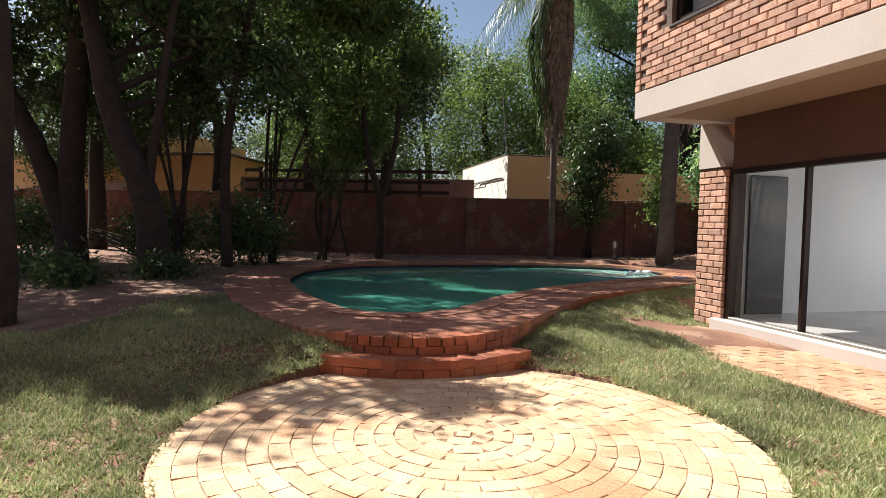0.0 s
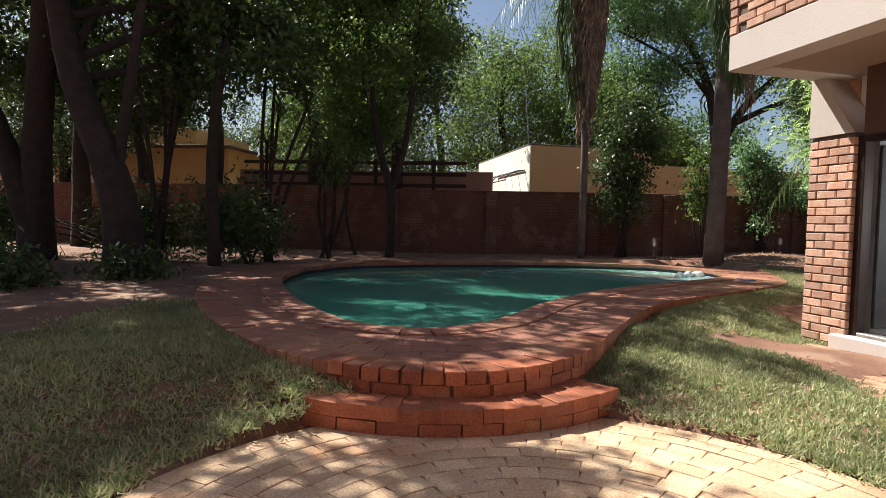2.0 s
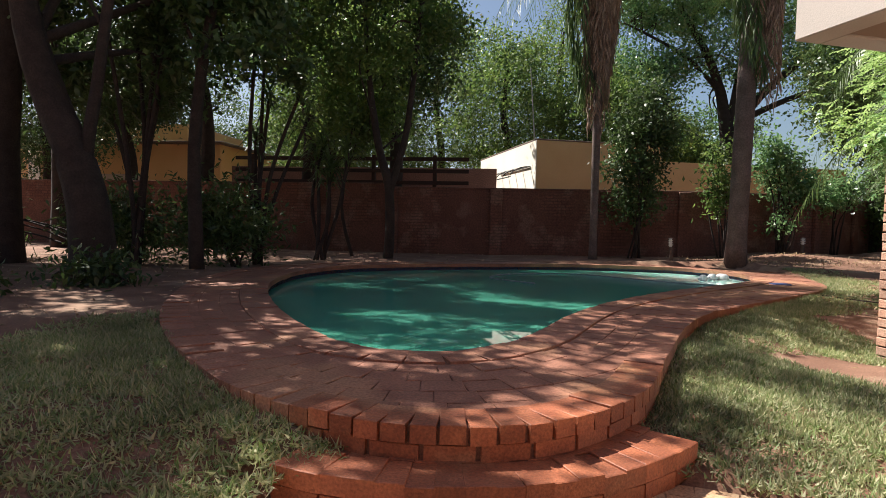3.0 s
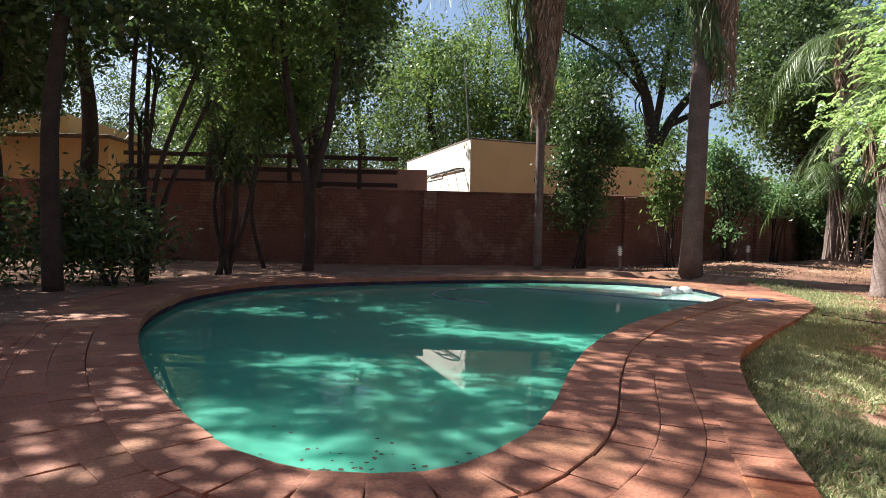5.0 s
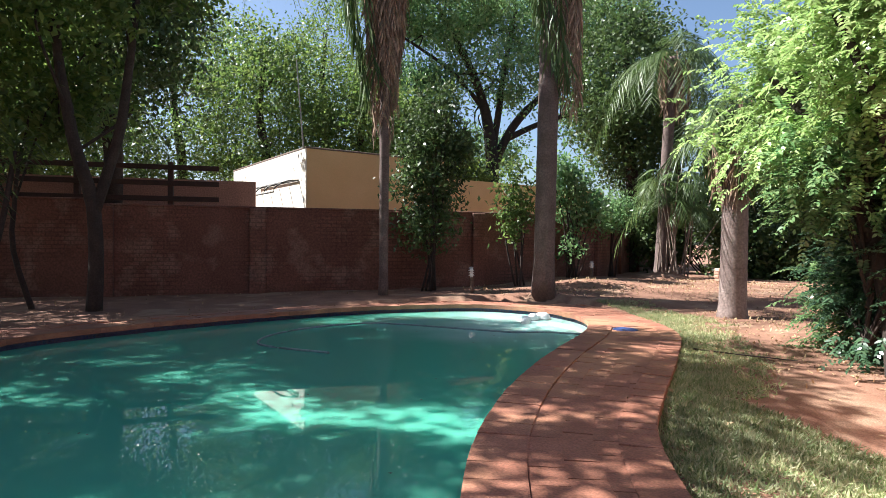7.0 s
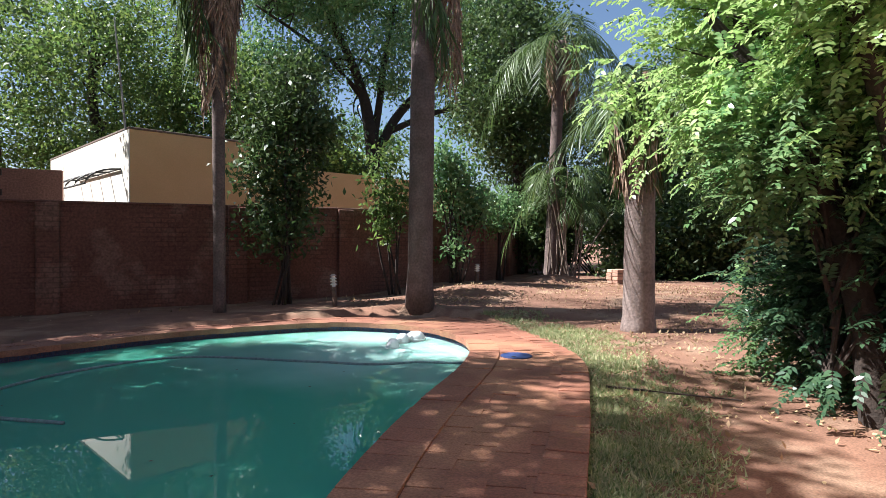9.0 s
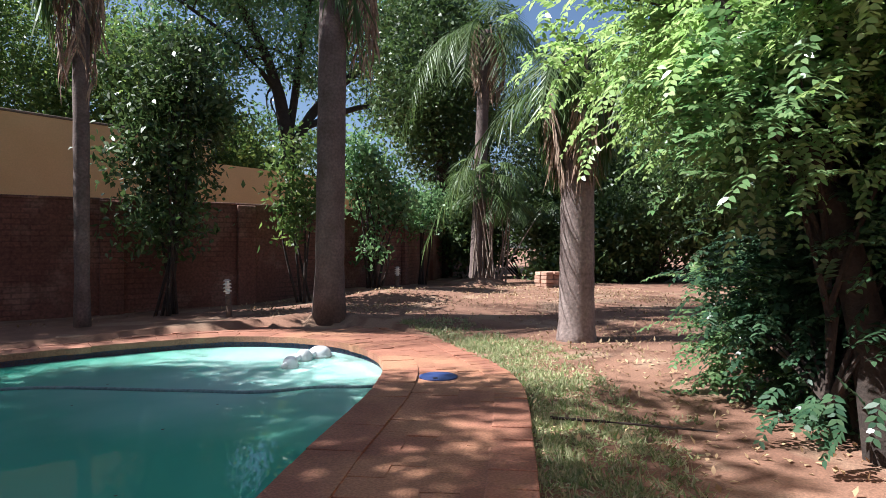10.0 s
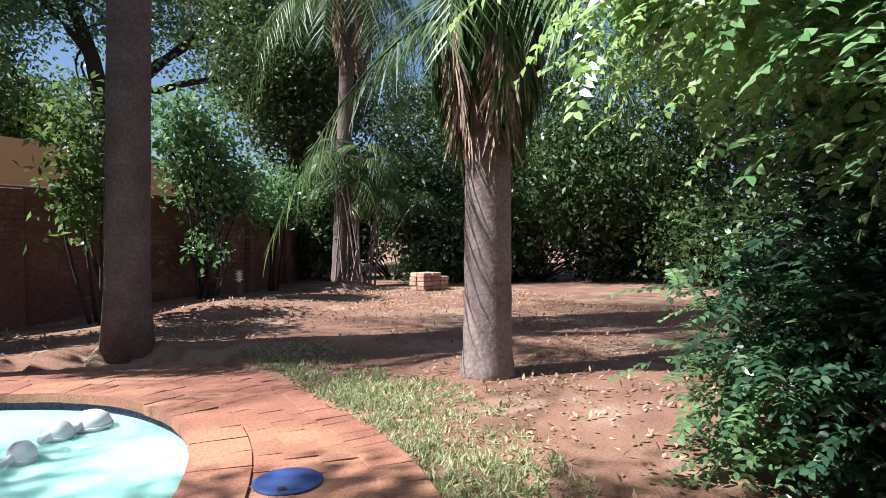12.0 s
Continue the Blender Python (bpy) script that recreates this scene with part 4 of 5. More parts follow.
def near_path(p):
    """Keeps leaves out of the way walked and out of the house."""
    u, v = p[:, 0] * 0.383 - p[:, 1] * 0.924, p[:, 0] * 0.924 + p[:, 1] * 0.383
    ok = (u < -7.3) | (v < 5.3)
    for t, e, g, r in PATH:
        ok &= np.linalg.norm(p - np.array(e), axis=1) > 1.45
    return ok


feather_shrub()
shrub("dark broad-leaved shrub climbing before the boundary wall", (3.3, 19.4, 0.35), [((3.2, 19.4, 2.6), (0.8, 0.45, 1.5), 1.0), ((3.5, 19.5, 4.0), (1.1, 0.6, 1.0), 0.8)], M_LEAF_DARK, 31, 70, 0.2, 0.13, 0.06, 60)
shrub("thin upright shrub with glossy leaves by the wall", (5.5, 19.6, 0.5), [((5.4, 19.6, 2.4), (0.5, 0.35, 1.3), 1.0)], M_LEAF_MID, 32, 36, 0.16, 0.13, 0.06, 40)
shrub("leafy bright shrub against the boundary wall", (7.2, 20.2, 0.55), [((7.0, 20.2, 3.0), (0.6, 0.4, 0.8), 1.0), ((7.6, 20.3, 2.3), (0.7, 0.4, 0.55), 0.7), ((7.2, 20.1, 1.5), (0.2, 0.2, 0.5), 0.15)], M_LEAF_BRIGHT, 33, 40, 0.18, 0.13, 0.065, 50)
shrub("pale-green shrub spilling over the wall", (9.0, 21.3, 0.5), [((8.9, 21.2, 2.3), (0.9, 0.5, 0.55), 1.0)], M_LEAF_BRIGHT, 34, 50, 0.18, 0.11, 0.055, 50)
shrub("dense dark shrub in the shaded bed", (-5.0, 13.8, 0.25), [((-5.4, 13.9, 1.1), (1.2, 0.8, 0.7), 0.9)], M_LEAF_DARK, 35, 60, 0.25, 0.16, 0.05, 60)
shrub("low shrub with long narrow leaves in the shaded bed", (-7.4, 13.6, 0.25), [((-7.2, 13.6, 1.0), (1.2, 0.8, 0.7), 1.0), ((-10.5, 13.4, 1.0), (1.2, 0.8, 0.7), 0.8)], M_LEAF_DARK, 36, 60, 0.25, 0.2, 0.04, 50)
for k, (x, y) in enumerate(((-5.6, 8.7), (-6.8, 9.6), (-8.2, 10.6), (-7.6, 8.4), (-5.0, 10.0), (-9.6, 11.4))):
    shrub("low dark ground-cover plant in the shaded bed", (x, y, 0.25), [((x, y, 0.38), (0.6, 0.45, 0.2), 0.45)], M_LEAF_DARK, 70 + k, 50, 0.16, 0.12, 0.05, 40, 3, name="ground_cover")
shrub("dark hedge of shrubs at the back of the garden", (15.0, 19.6, 0.4), [((14.6, 20.2, 1.6), (1.7, 1.0, 1.4), 1.4), ((16.8, 18.6, 1.5), (1.6, 1.2, 1.3), 1.2), ((13.2, 21.6, 2.2), (1.2, 0.8, 1.6), 0.9), ((15.6, 18.2, 3.0), (2.4, 1.6, 2.0), 1.8), ((13.4, 21.0, 0.85), (1.3, 0.7, 0.6), 0.7)], M_LEAF_DARK, 37, 70, 0.3, 0.16, 0.08, 80)
shrub("dark shrub by the far trees", (15.6, 15.4, 0.4), [((15.8, 15.6, 1.4), (1.4, 1.3, 1.3), 1.2), ((14.4, 13.2, 1.3), (1.3, 1.2, 1.3), 1.0)], M_LEAF_DARK, 38, 70, 0.3, 0.15, 0.075, 70)


def strap_plant(base, height, heads, seed):
    """Upright canes, each with a rosette of long narrow leaves."""
    rng = np.random.default_rng(seed)
    ob = thing("dracaena", "tall cane plant with rosettes of dark strap leaves", "plant", at=base)
    b = Vector(base)
    for k in range(heads):
        top = b + Vector((rng.normal() * 0.45, rng.normal() * 0.3, height * rng.uniform(0.55, 1.0)))
        part("cane", tube(bmesh.new(), spline([b + Vector((rng.normal() * 0.1, rng.normal() * 0.1, -0.05)), b.lerp(top, 0.5) + Vector((rng.normal() * 0.1, 0, 0)), top], 4), np.linspace(0.05, 0.035, 9), 6), M_BARK, ob, smooth=True)
        bm = bmesh.new()
        for i in range(60):
            a = rng.uniform(0, 6.283)
            d = Vector((math.cos(a), math.sin(a), rng.uniform(-0.3, 1.2))).normalized()
            ln = rng.uniform(0.4, 0.75)
            s = d.cross(Vector((0, 0, 1))).normalized() * 0.02
            p0 = top + Vector((0, 0, rng.uniform(-0.3, 0.2)))
            p1 = p0 + d * ln * 0.55
            p2 = p0 + d * ln * 0.9 + Vector((0, 0, -0.35 * ln))
            v = [bm.verts.new(p) for p in (p0 - s * 0.6, p0 + s * 0.6, p1 + s, p1 - s, p2)]
            bm.faces.new((v[0], v[1], v[2], v[3]))
            bm.faces.new((v[3], v[2], v[4]))
        part("rosette", bm, M_LEAF_DARK, ob)


strap_plant((-6.6, 13.2, 0.25), 4.6, 6, 41)
strap_plant((-5.0, 14.6, 0.25), 4.8, 6, 42)
strap_plant((-4.2, 16.2, 0.25), 3.4, 5, 43)


def bamboo_clump():
    rng = np.random.default_rng(44)
    ob = thing("bamboo_palm", "clump of thin pale canes at the foot of a palm", "plant", at=(10.7, 21.0, 0.5))
    for k in range(16):
        b = Vector((10.75 + rng.normal() * 0.3, 21.0 + rng.normal() * 0.15, 0.45))
        top = b + Vector((rng.normal() * 0.5, rng.normal() * 0.2, rng.uniform(1.8, 3.4)))
        part("cane", tube(bmesh.new(), spline([b, b.lerp(top, 0.5) + Vector((rng.normal() * 0.06, 0, 0.1)), top], 4), np.linspace(0.026, 0.012, 9), 5), M_BARK_PALE, ob)
        bm = bmesh.new()
        for j in range(3):
            a = rng.uniform(0, 6.283)
            frond(bm, top, (math.cos(a), math.sin(a), 0.6), 1.1, 1.2, 0.4, rng, 18, 0.02, 0.01)
        part("frond", bm, M_FROND, ob)


bamboo_clump()

shrub("tall dark hedge closing the back of the garden", (14, 23.5, 0.4), [((12.6, 24.2, 2.2), (1.6, 0.9, 1.9), 1.2), ((16.5, 21.5, 2.4), (2.4, 1.2, 2.2), 1.8), ((18.5, 17.6, 2.2), (1.4, 2.2, 2.0), 1.6)], M_LEAF_DARK, 39, 80, 0.35, 0.18, 0.09, 80)

# ---- neighbours beyond the wall ----
nb = thing("neighbour_house", "cream plastered house seen between the trees", "building", kind="structure", at=(-18, 27, 0.3))
part("wall", boxed((-27, 27, 0.2), (-12.5, 33, 4.3)), M_CREAM, nb)
part("upper_wall", boxed((-20, 27.8, 4.3), (-14.5, 33, 5.3)), M_CREAM, nb)
part("roof", boxed((-27.3, 26.7, 4.3), (-12.3, 33.3, 4.42), None, 0.02), M_ROOF, nb)
part("pilaster", boxed((-21.5, 26.85, 0.2), (-20.9, 27.0, 4.3), None, 0.01), M_WHITE, nb)
win = part("window_frame", boxed((-22.6, 26.94, 1.7), (-21.7, 26.998, 2.75), None, 0.01), M_DARKDOOR, nb)
for i in range(6):
    part("burglar_bar", boxed((-22.52 + i * 0.15, 26.9, 1.72), (-22.49 + i * 0.15, 26.935, 2.73)), M_STEEL, win)
part("panel", boxed((-19.4, 26.9, 1.8), (-16.2, 26.998, 3.0), None, 0.02), M_PLASTER, nb, "pale plastered panel")
fence = thing("timber_fence", "dark timber rail fence above the boundary wall", "fence", at=(-6, 22, 0.3))
for x in (-8.6, -6.55, -4.5, -2.5):
    part("post", boxed((x - 0.06, 21.95, 0.2), (x + 0.06, 22.07, 3.34), None, 0.01), M_DARK_WOOD, fence)
for z in (2.45, 2.82, 3.2):
    part("rail", boxed((-9.2, 21.90, z - 0.05), (-1.4, 21.945, z + 0.07), None, 0.008), M_DARK_WOOD, fence)
part_wall = tagged(part("wall_neighbour", boxed((-10, 23.2, 0.2), (-0.6, 23.4, 3.05)), mat("pink_plaster", (0.36, 0.19, 0.14), None, 0.9, 1.2, 30, 0.3)), "dull pink plastered wall behind the fence", "wall", kind="structure")
awning = thing("door_canopy", "small arched black metal door canopy on the outbuilding", "canopy", at=tuple(HB @ Vector((-0.3, 2.2, 2.9))))
for k in range(5):
    y = 0.5 + k * 0.8
    arc = [HB @ Vector((-0.02 - 0.7 * math.sin(t), y, 2.72 + 0.38 * math.cos(t))) for t in np.linspace(0, 1.5, 7)]
    part("rib", tube(bmesh.new(), arc, [0.022] * 7, 5), M_BLACK, awning)
for t in (0.05, 0.75, 1.5):
    part("bar", tube(bmesh.new(), [HB @ Vector((-0.02 - 0.7 * math.sin(t), y, 2.72 + 0.38 * math.cos(t))) for y in (0.45, 3.75)], [0.022] * 2, 5), M_BLACK, awning)
# unseen wall added behind the walker; it closes the garden and blocks sky light
part("wing_wall", boxed((-9, -5.4, -0.1), (9, -5.1, 5.0)), M_BRICK_J, house)

# ---- garden things ----
def bollard(base, height, tilt):
    ob = thing("garden_light", "short brown garden bollard light with pale louvres", "lamp", group="garden bollard lights", at=base)
    m = Matrix.Translation(base) @ Matrix.Rotation(tilt, 4, "Y")
    bm = bmesh.new()
    tube(bm, [m @ Vector((0, 0, z)) for z in (-0.1, 0, height * 0.62)], [0.042] * 3, 12)
    part("post", bm, M_DARKPOST, ob, smooth=True)
    lamp = part("lamp", tube(bmesh.new(), [m @ Vector((0, 0, z)) for z in (height * 0.62, height * 0.95)], [0.032] * 2, 10), M_PLASTIC, ob)
    for k in range(3):
        z = height * (0.68 + 0.09 * k)
        part("louvre", tube(bmesh.new(), [m @ Vector((0, 0, z)), m @ Vector((0, 0, z + 0.02))], [0.066, 0.045], 14), M_WHITE, lamp)
    part("cap", tube(bmesh.new(), [m @ Vector((0, 0, height * 0.95)), m @ Vector((0, 0, height))], [0.06, 0.025], 14), M_PLASTER, ob)
    return ob


bollard((7.65, 20.0, 0.55), 0.48, 0.03)
bollard((4.0, 18.5, 0.38), 0.58, -0.06)
bollard((11.6, 13.85, 0.42), 0.5, 0.02)

stack = thing("brick_stack", "low ruined stack of old red bricks", "bricks", at=(11.2, 19.2, 0.4))
rng = np.random.default_rng(5)
for c in range(5):
    for i in range(3):
        for j in range(2):
            if c == 4 and i == 2:
                continue
            m = Matrix.Translation((10.95 + i * 0.24 + rng.normal() * 0.008, 19.15 + j * 0.2 + rng.normal() * 0.008, 0.44 + c * 0.085)) @ Matrix.Rotation(rng.normal() * 0.04, 4, "Z")
            part("brick", boxed((0, 0, 0), (0.225, 0.18, 0.078), m, 0.008), M_BRICK, stack)

lid = thing("skimmer_lid", "round blue plastic skimmer lid set in the deck", "lid", at=(4.6, 13.63, DECK_Z))
bm = bmesh.new()
tube(bm, [(4.6, 13.63, DECK_Z - 0.02), (4.6, 13.63, DECK_Z + 0.008), (4.6, 13.63, DECK_Z + 0.013)], [0.165, 0.165, 0.15], 28)
disc = part("disc", bm, M_BLUE, lid)
part("finger_hole", tube(bmesh.new(), [(4.52, 13.55, DECK_Z + 0.012), (4.52, 13.55, DECK_Z + 0.0165)], [0.022] * 2, 12), M_BLACK, disc)


def float_toy(x, y, r, label):
    ob = thing("pool_float", label, "pool float", at=(x, y, WATER_Z))
    bm = bmesh.new()
    prof = [(0.0, -0.06), (0.6, -0.05), (0.92, -0.02), (1.0, 0.02), (0.95, 0.06), (0.8, 0.09), (0.5, 0.115), (0.0, 0.12)]
    tube(bm, [(x, y, WATER_Z + z) for k, z in prof], [max(0.004, k * r) for k, z in prof], 18)
    body = part("body", bm, M_PLASTIC, ob, smooth=True)
    part("collar", tube(bmesh.new(), [(x, y, WATER_Z + 0.018), (x, y, WATER_Z + 0.03)], [r * 1.08] * 2, 18), M_PLASTIC, body)
    part("spout", tube(bmesh.new(), [(x, y, WATER_Z + 0.07), (x - r * 1.3, y - r * 0.8, WATER_Z + 0.03)], [r * 0.35, r * 0.3], 10), M_PLASTIC, body, smooth=True)


float_toy(4.34, 15.72, 0.13, "white plastic floating chlorine dispenser on the water")
float_toy(4.12, 15.62, 0.09, "small white plastic hose float on the water")
float_toy(3.86, 15.3, 0.08, "white plastic hose weight lying in the shallow water")
hose_pts = spline([(4.55, 14.55, 0.22), (4.25, 14.06, 0.2), (3.75, 14.3, 0.2), (3.25, 14.42, 0.2), (2.65, 14.9, 0.2), (1.4, 15.75, 0.2), (0.2, 15.2, 0.2), (-0.2, 14.2, 0.2), (0.6, 13.4, 0.2)], 10)
tagged(part("pool_hose", tube(bmesh.new(), hose_pts, [0.015] * len(hose_pts), 8), M_HOSE, smooth=True), "thin grey pool cleaner hose floating on the water", "hose")
twig_pts = spline([(4.6, 12.25, 0.29), (4.95, 11.95, 0.27), (5.3, 11.5, 0.27)], 5)
tagged(part("fallen_branch", tube(bmesh.new(), twig_pts, np.linspace(0.012, 0.006, len(twig_pts)), 6), M_BARK), "thin fallen twig on the soil", "twig")


# ---- lawn and litter ----
def blocked(x, y):
    return inside(x, y, OUT_COARSE) or math.hypot(x - 0.81, y - 4.24) < 1.87


def lawn_amount(x, y):
    """How much grass grows at a place, 0 to 1."""
    wob = noise.noise(Vector((x * 0.9, y * 0.9, 3))) * 0.6
    v = x * 0.924 + y * 0.383
    if x < 0.8 and y < 8.6:
        edge = -4.7 if y < 5.6 else -3.4
        a = min(1.0, max(0.0, (x - edge + wob) * 1.6))
        return a * min(1.0, max(0.0, (8.4 + wob - y) * 1.5))
    if x >= 0.8 and y < 11.2 and v < 5.6 + (1.6 if y > 8.7 else 0) and x < 4.0:
        return min(1.0, max(0.15, 0.75 + 1.2 * wob))
    near = min((q - Vector((x, y, 0))).length for q in OUT_COARSE)
    if 10 < y < 16.5 and x > 3 and near < 0.95 + wob:
        return 0.6 * (0.95 + wob - near)
    return 0.0


def scatter(n, lo, hi, amount, rng):
    out = []
    while len(out) < n:
        x, y = rng.uniform(lo[0], hi[0]), rng.uniform(lo[1], hi[1])
        if rng.uniform() < amount(x, y) and not blocked(x, y):
            out.append((x, y, ground_z(x, y) + 0.015 * noise.noise(Vector((x * 1.1, y * 1.1, 0)))))
    return np.array(out)


rng = np.random.default_rng(77)
tufts = np.concatenate([scatter(10500, (-5, 1.0), (0.8, 8.6), lawn_amount, rng), scatter(9000, (0.8, 2.0), (4.2, 11.2), lawn_amount, rng), scatter(1500, (3, 10), (7, 16.5), lawn_amount, rng)])
per = 16
pos = np.repeat(tufts, per, axis=0)
pos[:, :2] += rng.normal(size=(len(pos), 2)) * 0.035
blade = leaves(pos, 0.052, 0.0125, rng, up=0.0, out=np.array((0, 0, 0.55))).reshape(-1, 4, 3)
blade = np.stack([blade[:, 0] + (blade[:, 1] - blade[:, 3]) * 0.5, blade[:, 2], blade[:, 0] - (blade[:, 1] - blade[:, 3]) * 0.5], axis=1).reshape(-1, 3)
grass = new("grass", quad_mesh("grass", blade, len(pos), M_GRASS, 3))
tagged(grass, "thin patchy lawn of dry and green grass", "grass", kind="stuff")


def litter_amount(x, y):
    n1 = 0.5 + noise.noise(Vector((x * 0.8, y * 0.8, 8)))
    return max(0.05, n1) * (1.0 if x > 4.4 else 0.1 if x < -3 else 0.05)


pos = scatter(14000, (-11, 3), (12, 20), litter_amount, rng)
pos[:, 2] += 0.008
lit = leaves(pos, 0.055, 0.026, rng, up=3.0, out=np.array((0, 0, 0)))
tagged(new("leaf_litter", quad_mesh("leaf_litter", lit, len(pos), M_LITTER)), "dry fallen leaves scattered on the soil", "leaves", kind="stuff")
pos = np.array([(x, y, WATER_Z + 0.006) for x, y in zip(np.concatenate([rng.normal(-0.45, 0.45, 520), rng.uniform(-3, 4, 50)]), np.concatenate([rng.gamma(1.6, 0.09, 520) + 7.13, rng.uniform(8, 16.5, 50)])) if inside(x, y, INNER[::4])])
flat = leaves(pos, 0.04, 0.024, rng, up=6.0, out=np.array((0, 0, 0))) * np.array((1, 1, 0)) + np.array((0, 0, WATER_Z + 0.006))
tagged(new("floating_leaves", quad_mesh("floating_leaves", flat, len(pos), M_BARK)), "dark fallen leaves floating on the pool", "leaves", kind="stuff")
mound = bmesh.new()
g = bmesh.ops.create_icosphere(mound, subdivisions=4, radius=1)
for v in g["verts"]:
    v.co = Vector((10.1 + v.co.x * 0.95, 20.6 + v.co.y * 0.7, 0.42 + max(-0.1, v.co.z) * 0.28 + noise.noise(v.co * 4) * 0.03))
tagged(part("soil_mound", mound, M_SOIL, smooth=True), "low heap of red soil and litter", "soil heap")


# ---- bricks and pavers ----
def brick_mesh(name, material, bevel=0.05, taper=0.0):
    """A unit block, its upper edges worn round, to be scaled to size; tapered where it is laid in a fan."""
    bm = bmesh.new()
    g = bmesh.ops.create_cube(bm, size=1)
    es = [e for e in bm.edges if sum(v.co.z for v in e.verts) > 0]
    bmesh.ops.bevel(bm, geom=es, offset=bevel, segments=1, affect="EDGES")
    for v in bm.verts:
        v.co.x *= 1 - taper * v.co.y
    return mesh_of(bm, name, material)


def joined_boxes(name, mats, material, parent, label):
    base = np.array([(x, y, z, 1) for x in (-0.5, 0.5) for y in (-0.5, 0.5) for z in (-0.5, 0.5)], float)
    face = np.array([(0, 1, 3, 2), (4, 6, 7, 5), (0, 4, 5, 1), (2, 3, 7, 6), (0, 2, 6, 4), (1, 5, 7, 3)])
    vs = np.concatenate([(np.array(m) @ base.T).T[:, :3] for m in mats])
    fs = np.concatenate([face + 8 * i for i in range(len(mats))])
    me = bpy.data.meshes.new(name)
    me.from_pydata(vs.tolist(), [], fs.tolist())
    me.materials.append(material)
    ob = new(name, me)
    ob.parent = parent
    ob.matrix_parent_inverse = Matrix.Translation(-parent.location)
    return tagged(ob, label, kind="stuff")


def lay(name, shared, mats, rest_material, parent, near, label):
    """The blocks where near() holds become parts, the others one joined part."""
    inv = Matrix.Translation(-parent.location)
    rest, count = [], 0
    for m in mats:
        if count < 300 and near(m.translation):
            piece(name, shared[fans[m.translation.to_tuple(4)]] if isinstance(shared, dict) else shared, inv @ m, parent)
            count += 1
        else:
            rest.append(m)
    if rest:
        joined_boxes(name + "_field", rest, rest_material, parent, label)


rng = np.random.default_rng(9)
FANS = (-0.2, -0.1, 0.0, 0.1, 0.2, 0.3, 0.4)
fans = {}
ME_STEP = brick_mesh("brick", M_STEP, 0.03)
ME_TREAD = brick_mesh("brick", M_STEP, 0.03, 0.155)
ME_DECK, ME_PAVER, ME_BRICK = brick_mesh("paver", M_DECK, 0.035), brick_mesh("paver", M_PAVER, 0.04), brick_mesh("brick", M_BRICK, 0.07)


def block(center, along, size, jitter=0.003, tilt=0.008):
    m = Matrix.Translation(Vector(center) + Vector((0, 0, rng.normal() * jitter))) @ Matrix.Rotation(math.atan2(along.y, along.x) + rng.normal() * tilt, 4, "Z") @ Matrix.Rotation(rng.normal() * tilt, 4, "X") @ Matrix.Rotation(rng.normal() * tilt * 0.6, 4, "Y")
    return m @ Matrix.Diagonal((*size, 1))


def walk_loop(loop, step, start=0.0):
    """Points and directions every step along a closed loop."""
    seg = [(loop[(i + 1) % len(loop)] - loop[i]).length for i in range(len(loop))]
    total = sum(seg)
    n = max(3, round(total / step))
    acc, i, out = 0.0, 0, []
    for k in range(n):
        s = (k + start) % n * total / n
        if s < acc:
            acc, i = 0.0, 0
        while acc + seg[i] < s:
            acc += seg[i]
            i = (i + 1) % len(loop)
        a, b = loop[i], loop[(i + 1) % len(loop)]
        out.append((a.lerp(b, (s - acc) / seg[i]), (b - a).normalized(), total / n))
    return out


# deck: coping ring, then running rows out to the edge, cut where the deck is narrow
ME_FAN = {t: brick_mesh("paver", M_DECK, 0.035, t) for t in FANS}


def fan_of(dist, depth, p):
    """The nearest stock taper for a block of that depth at that distance from the water."""
    k = min(range(0, len(INNER), 4), key=lambda i: (INNER[i] + off[i] * dist - p).length)
    a, b = (k - 6) % len(INNER), (k + 6) % len(INNER)
    span = [((INNER[b] + off[b] * d) - (INNER[a] + off[a] * d)).length for d in (dist - depth / 2, dist, dist + depth / 2)]
    t = (span[2] - span[0]) / span[1]
    return min(FANS, key=lambda f: abs(f - t))


coping, field, edge = [], [], []
off = [(q - p).normalized() for p, q in zip(INNER, OUTER)]
wide = [(q - p).length for p, q in zip(INNER, OUTER)]
for p, d, ln in walk_loop([a + o * 0.14 for a, o in zip(INNER, off)], 0.235):
    coping.append(block((p.x, p.y, DECK_Z - 0.022), d, (ln - 0.004, 0.32, 0.07), 0.002))
    fans[coping[-1].translation.to_tuple(4)] = fan_of(0.14, 0.32, p)
row = 0
while True:
    dist = 0.31 + 0.5 * 0.2 + row * 0.2
    if dist > max(wide):
        break
    for p, d, ln in walk_loop([a + o * min(dist, w + 0.3) for a, o, w in zip(INNER, off, wide)], 0.24, 0.5 * (row % 2)):
        k = min(range(0, len(INNER), 4), key=lambda i: (INNER[i] + off[i] * min(dist, wide[i] + 0.3) - p).length)
        if dist < wide[k] - 0.16:
            field.append(block((p.x, p.y, DECK_Z - 0.03), d, (ln - 0.005, 0.195, 0.06), 0.002, 0.006))
            fans[field[-1].translation.to_tuple(4)] = fan_of(dist, 0.195, p)
    row += 1
for p, d, ln in walk_loop([q - o * 0.12 for q, o in zip(OUTER, off)], 0.118):
    edge.append(block((p.x, p.y, DECK_Z - 0.035), d, (ln - 0.003, 0.245, 0.085), 0.003, 0.012))
riser = []
for c in range(2):
    for p, d, ln in walk_loop([q - o * 0.065 for q, o in zip(OUTER, off)], 0.235, 0.5 * c):
        riser.append(block((p.x, p.y, DECK_Z - 0.123 - 0.085 * c), d, (ln - 0.01, 0.11, 0.075), 0.002, 0.01))
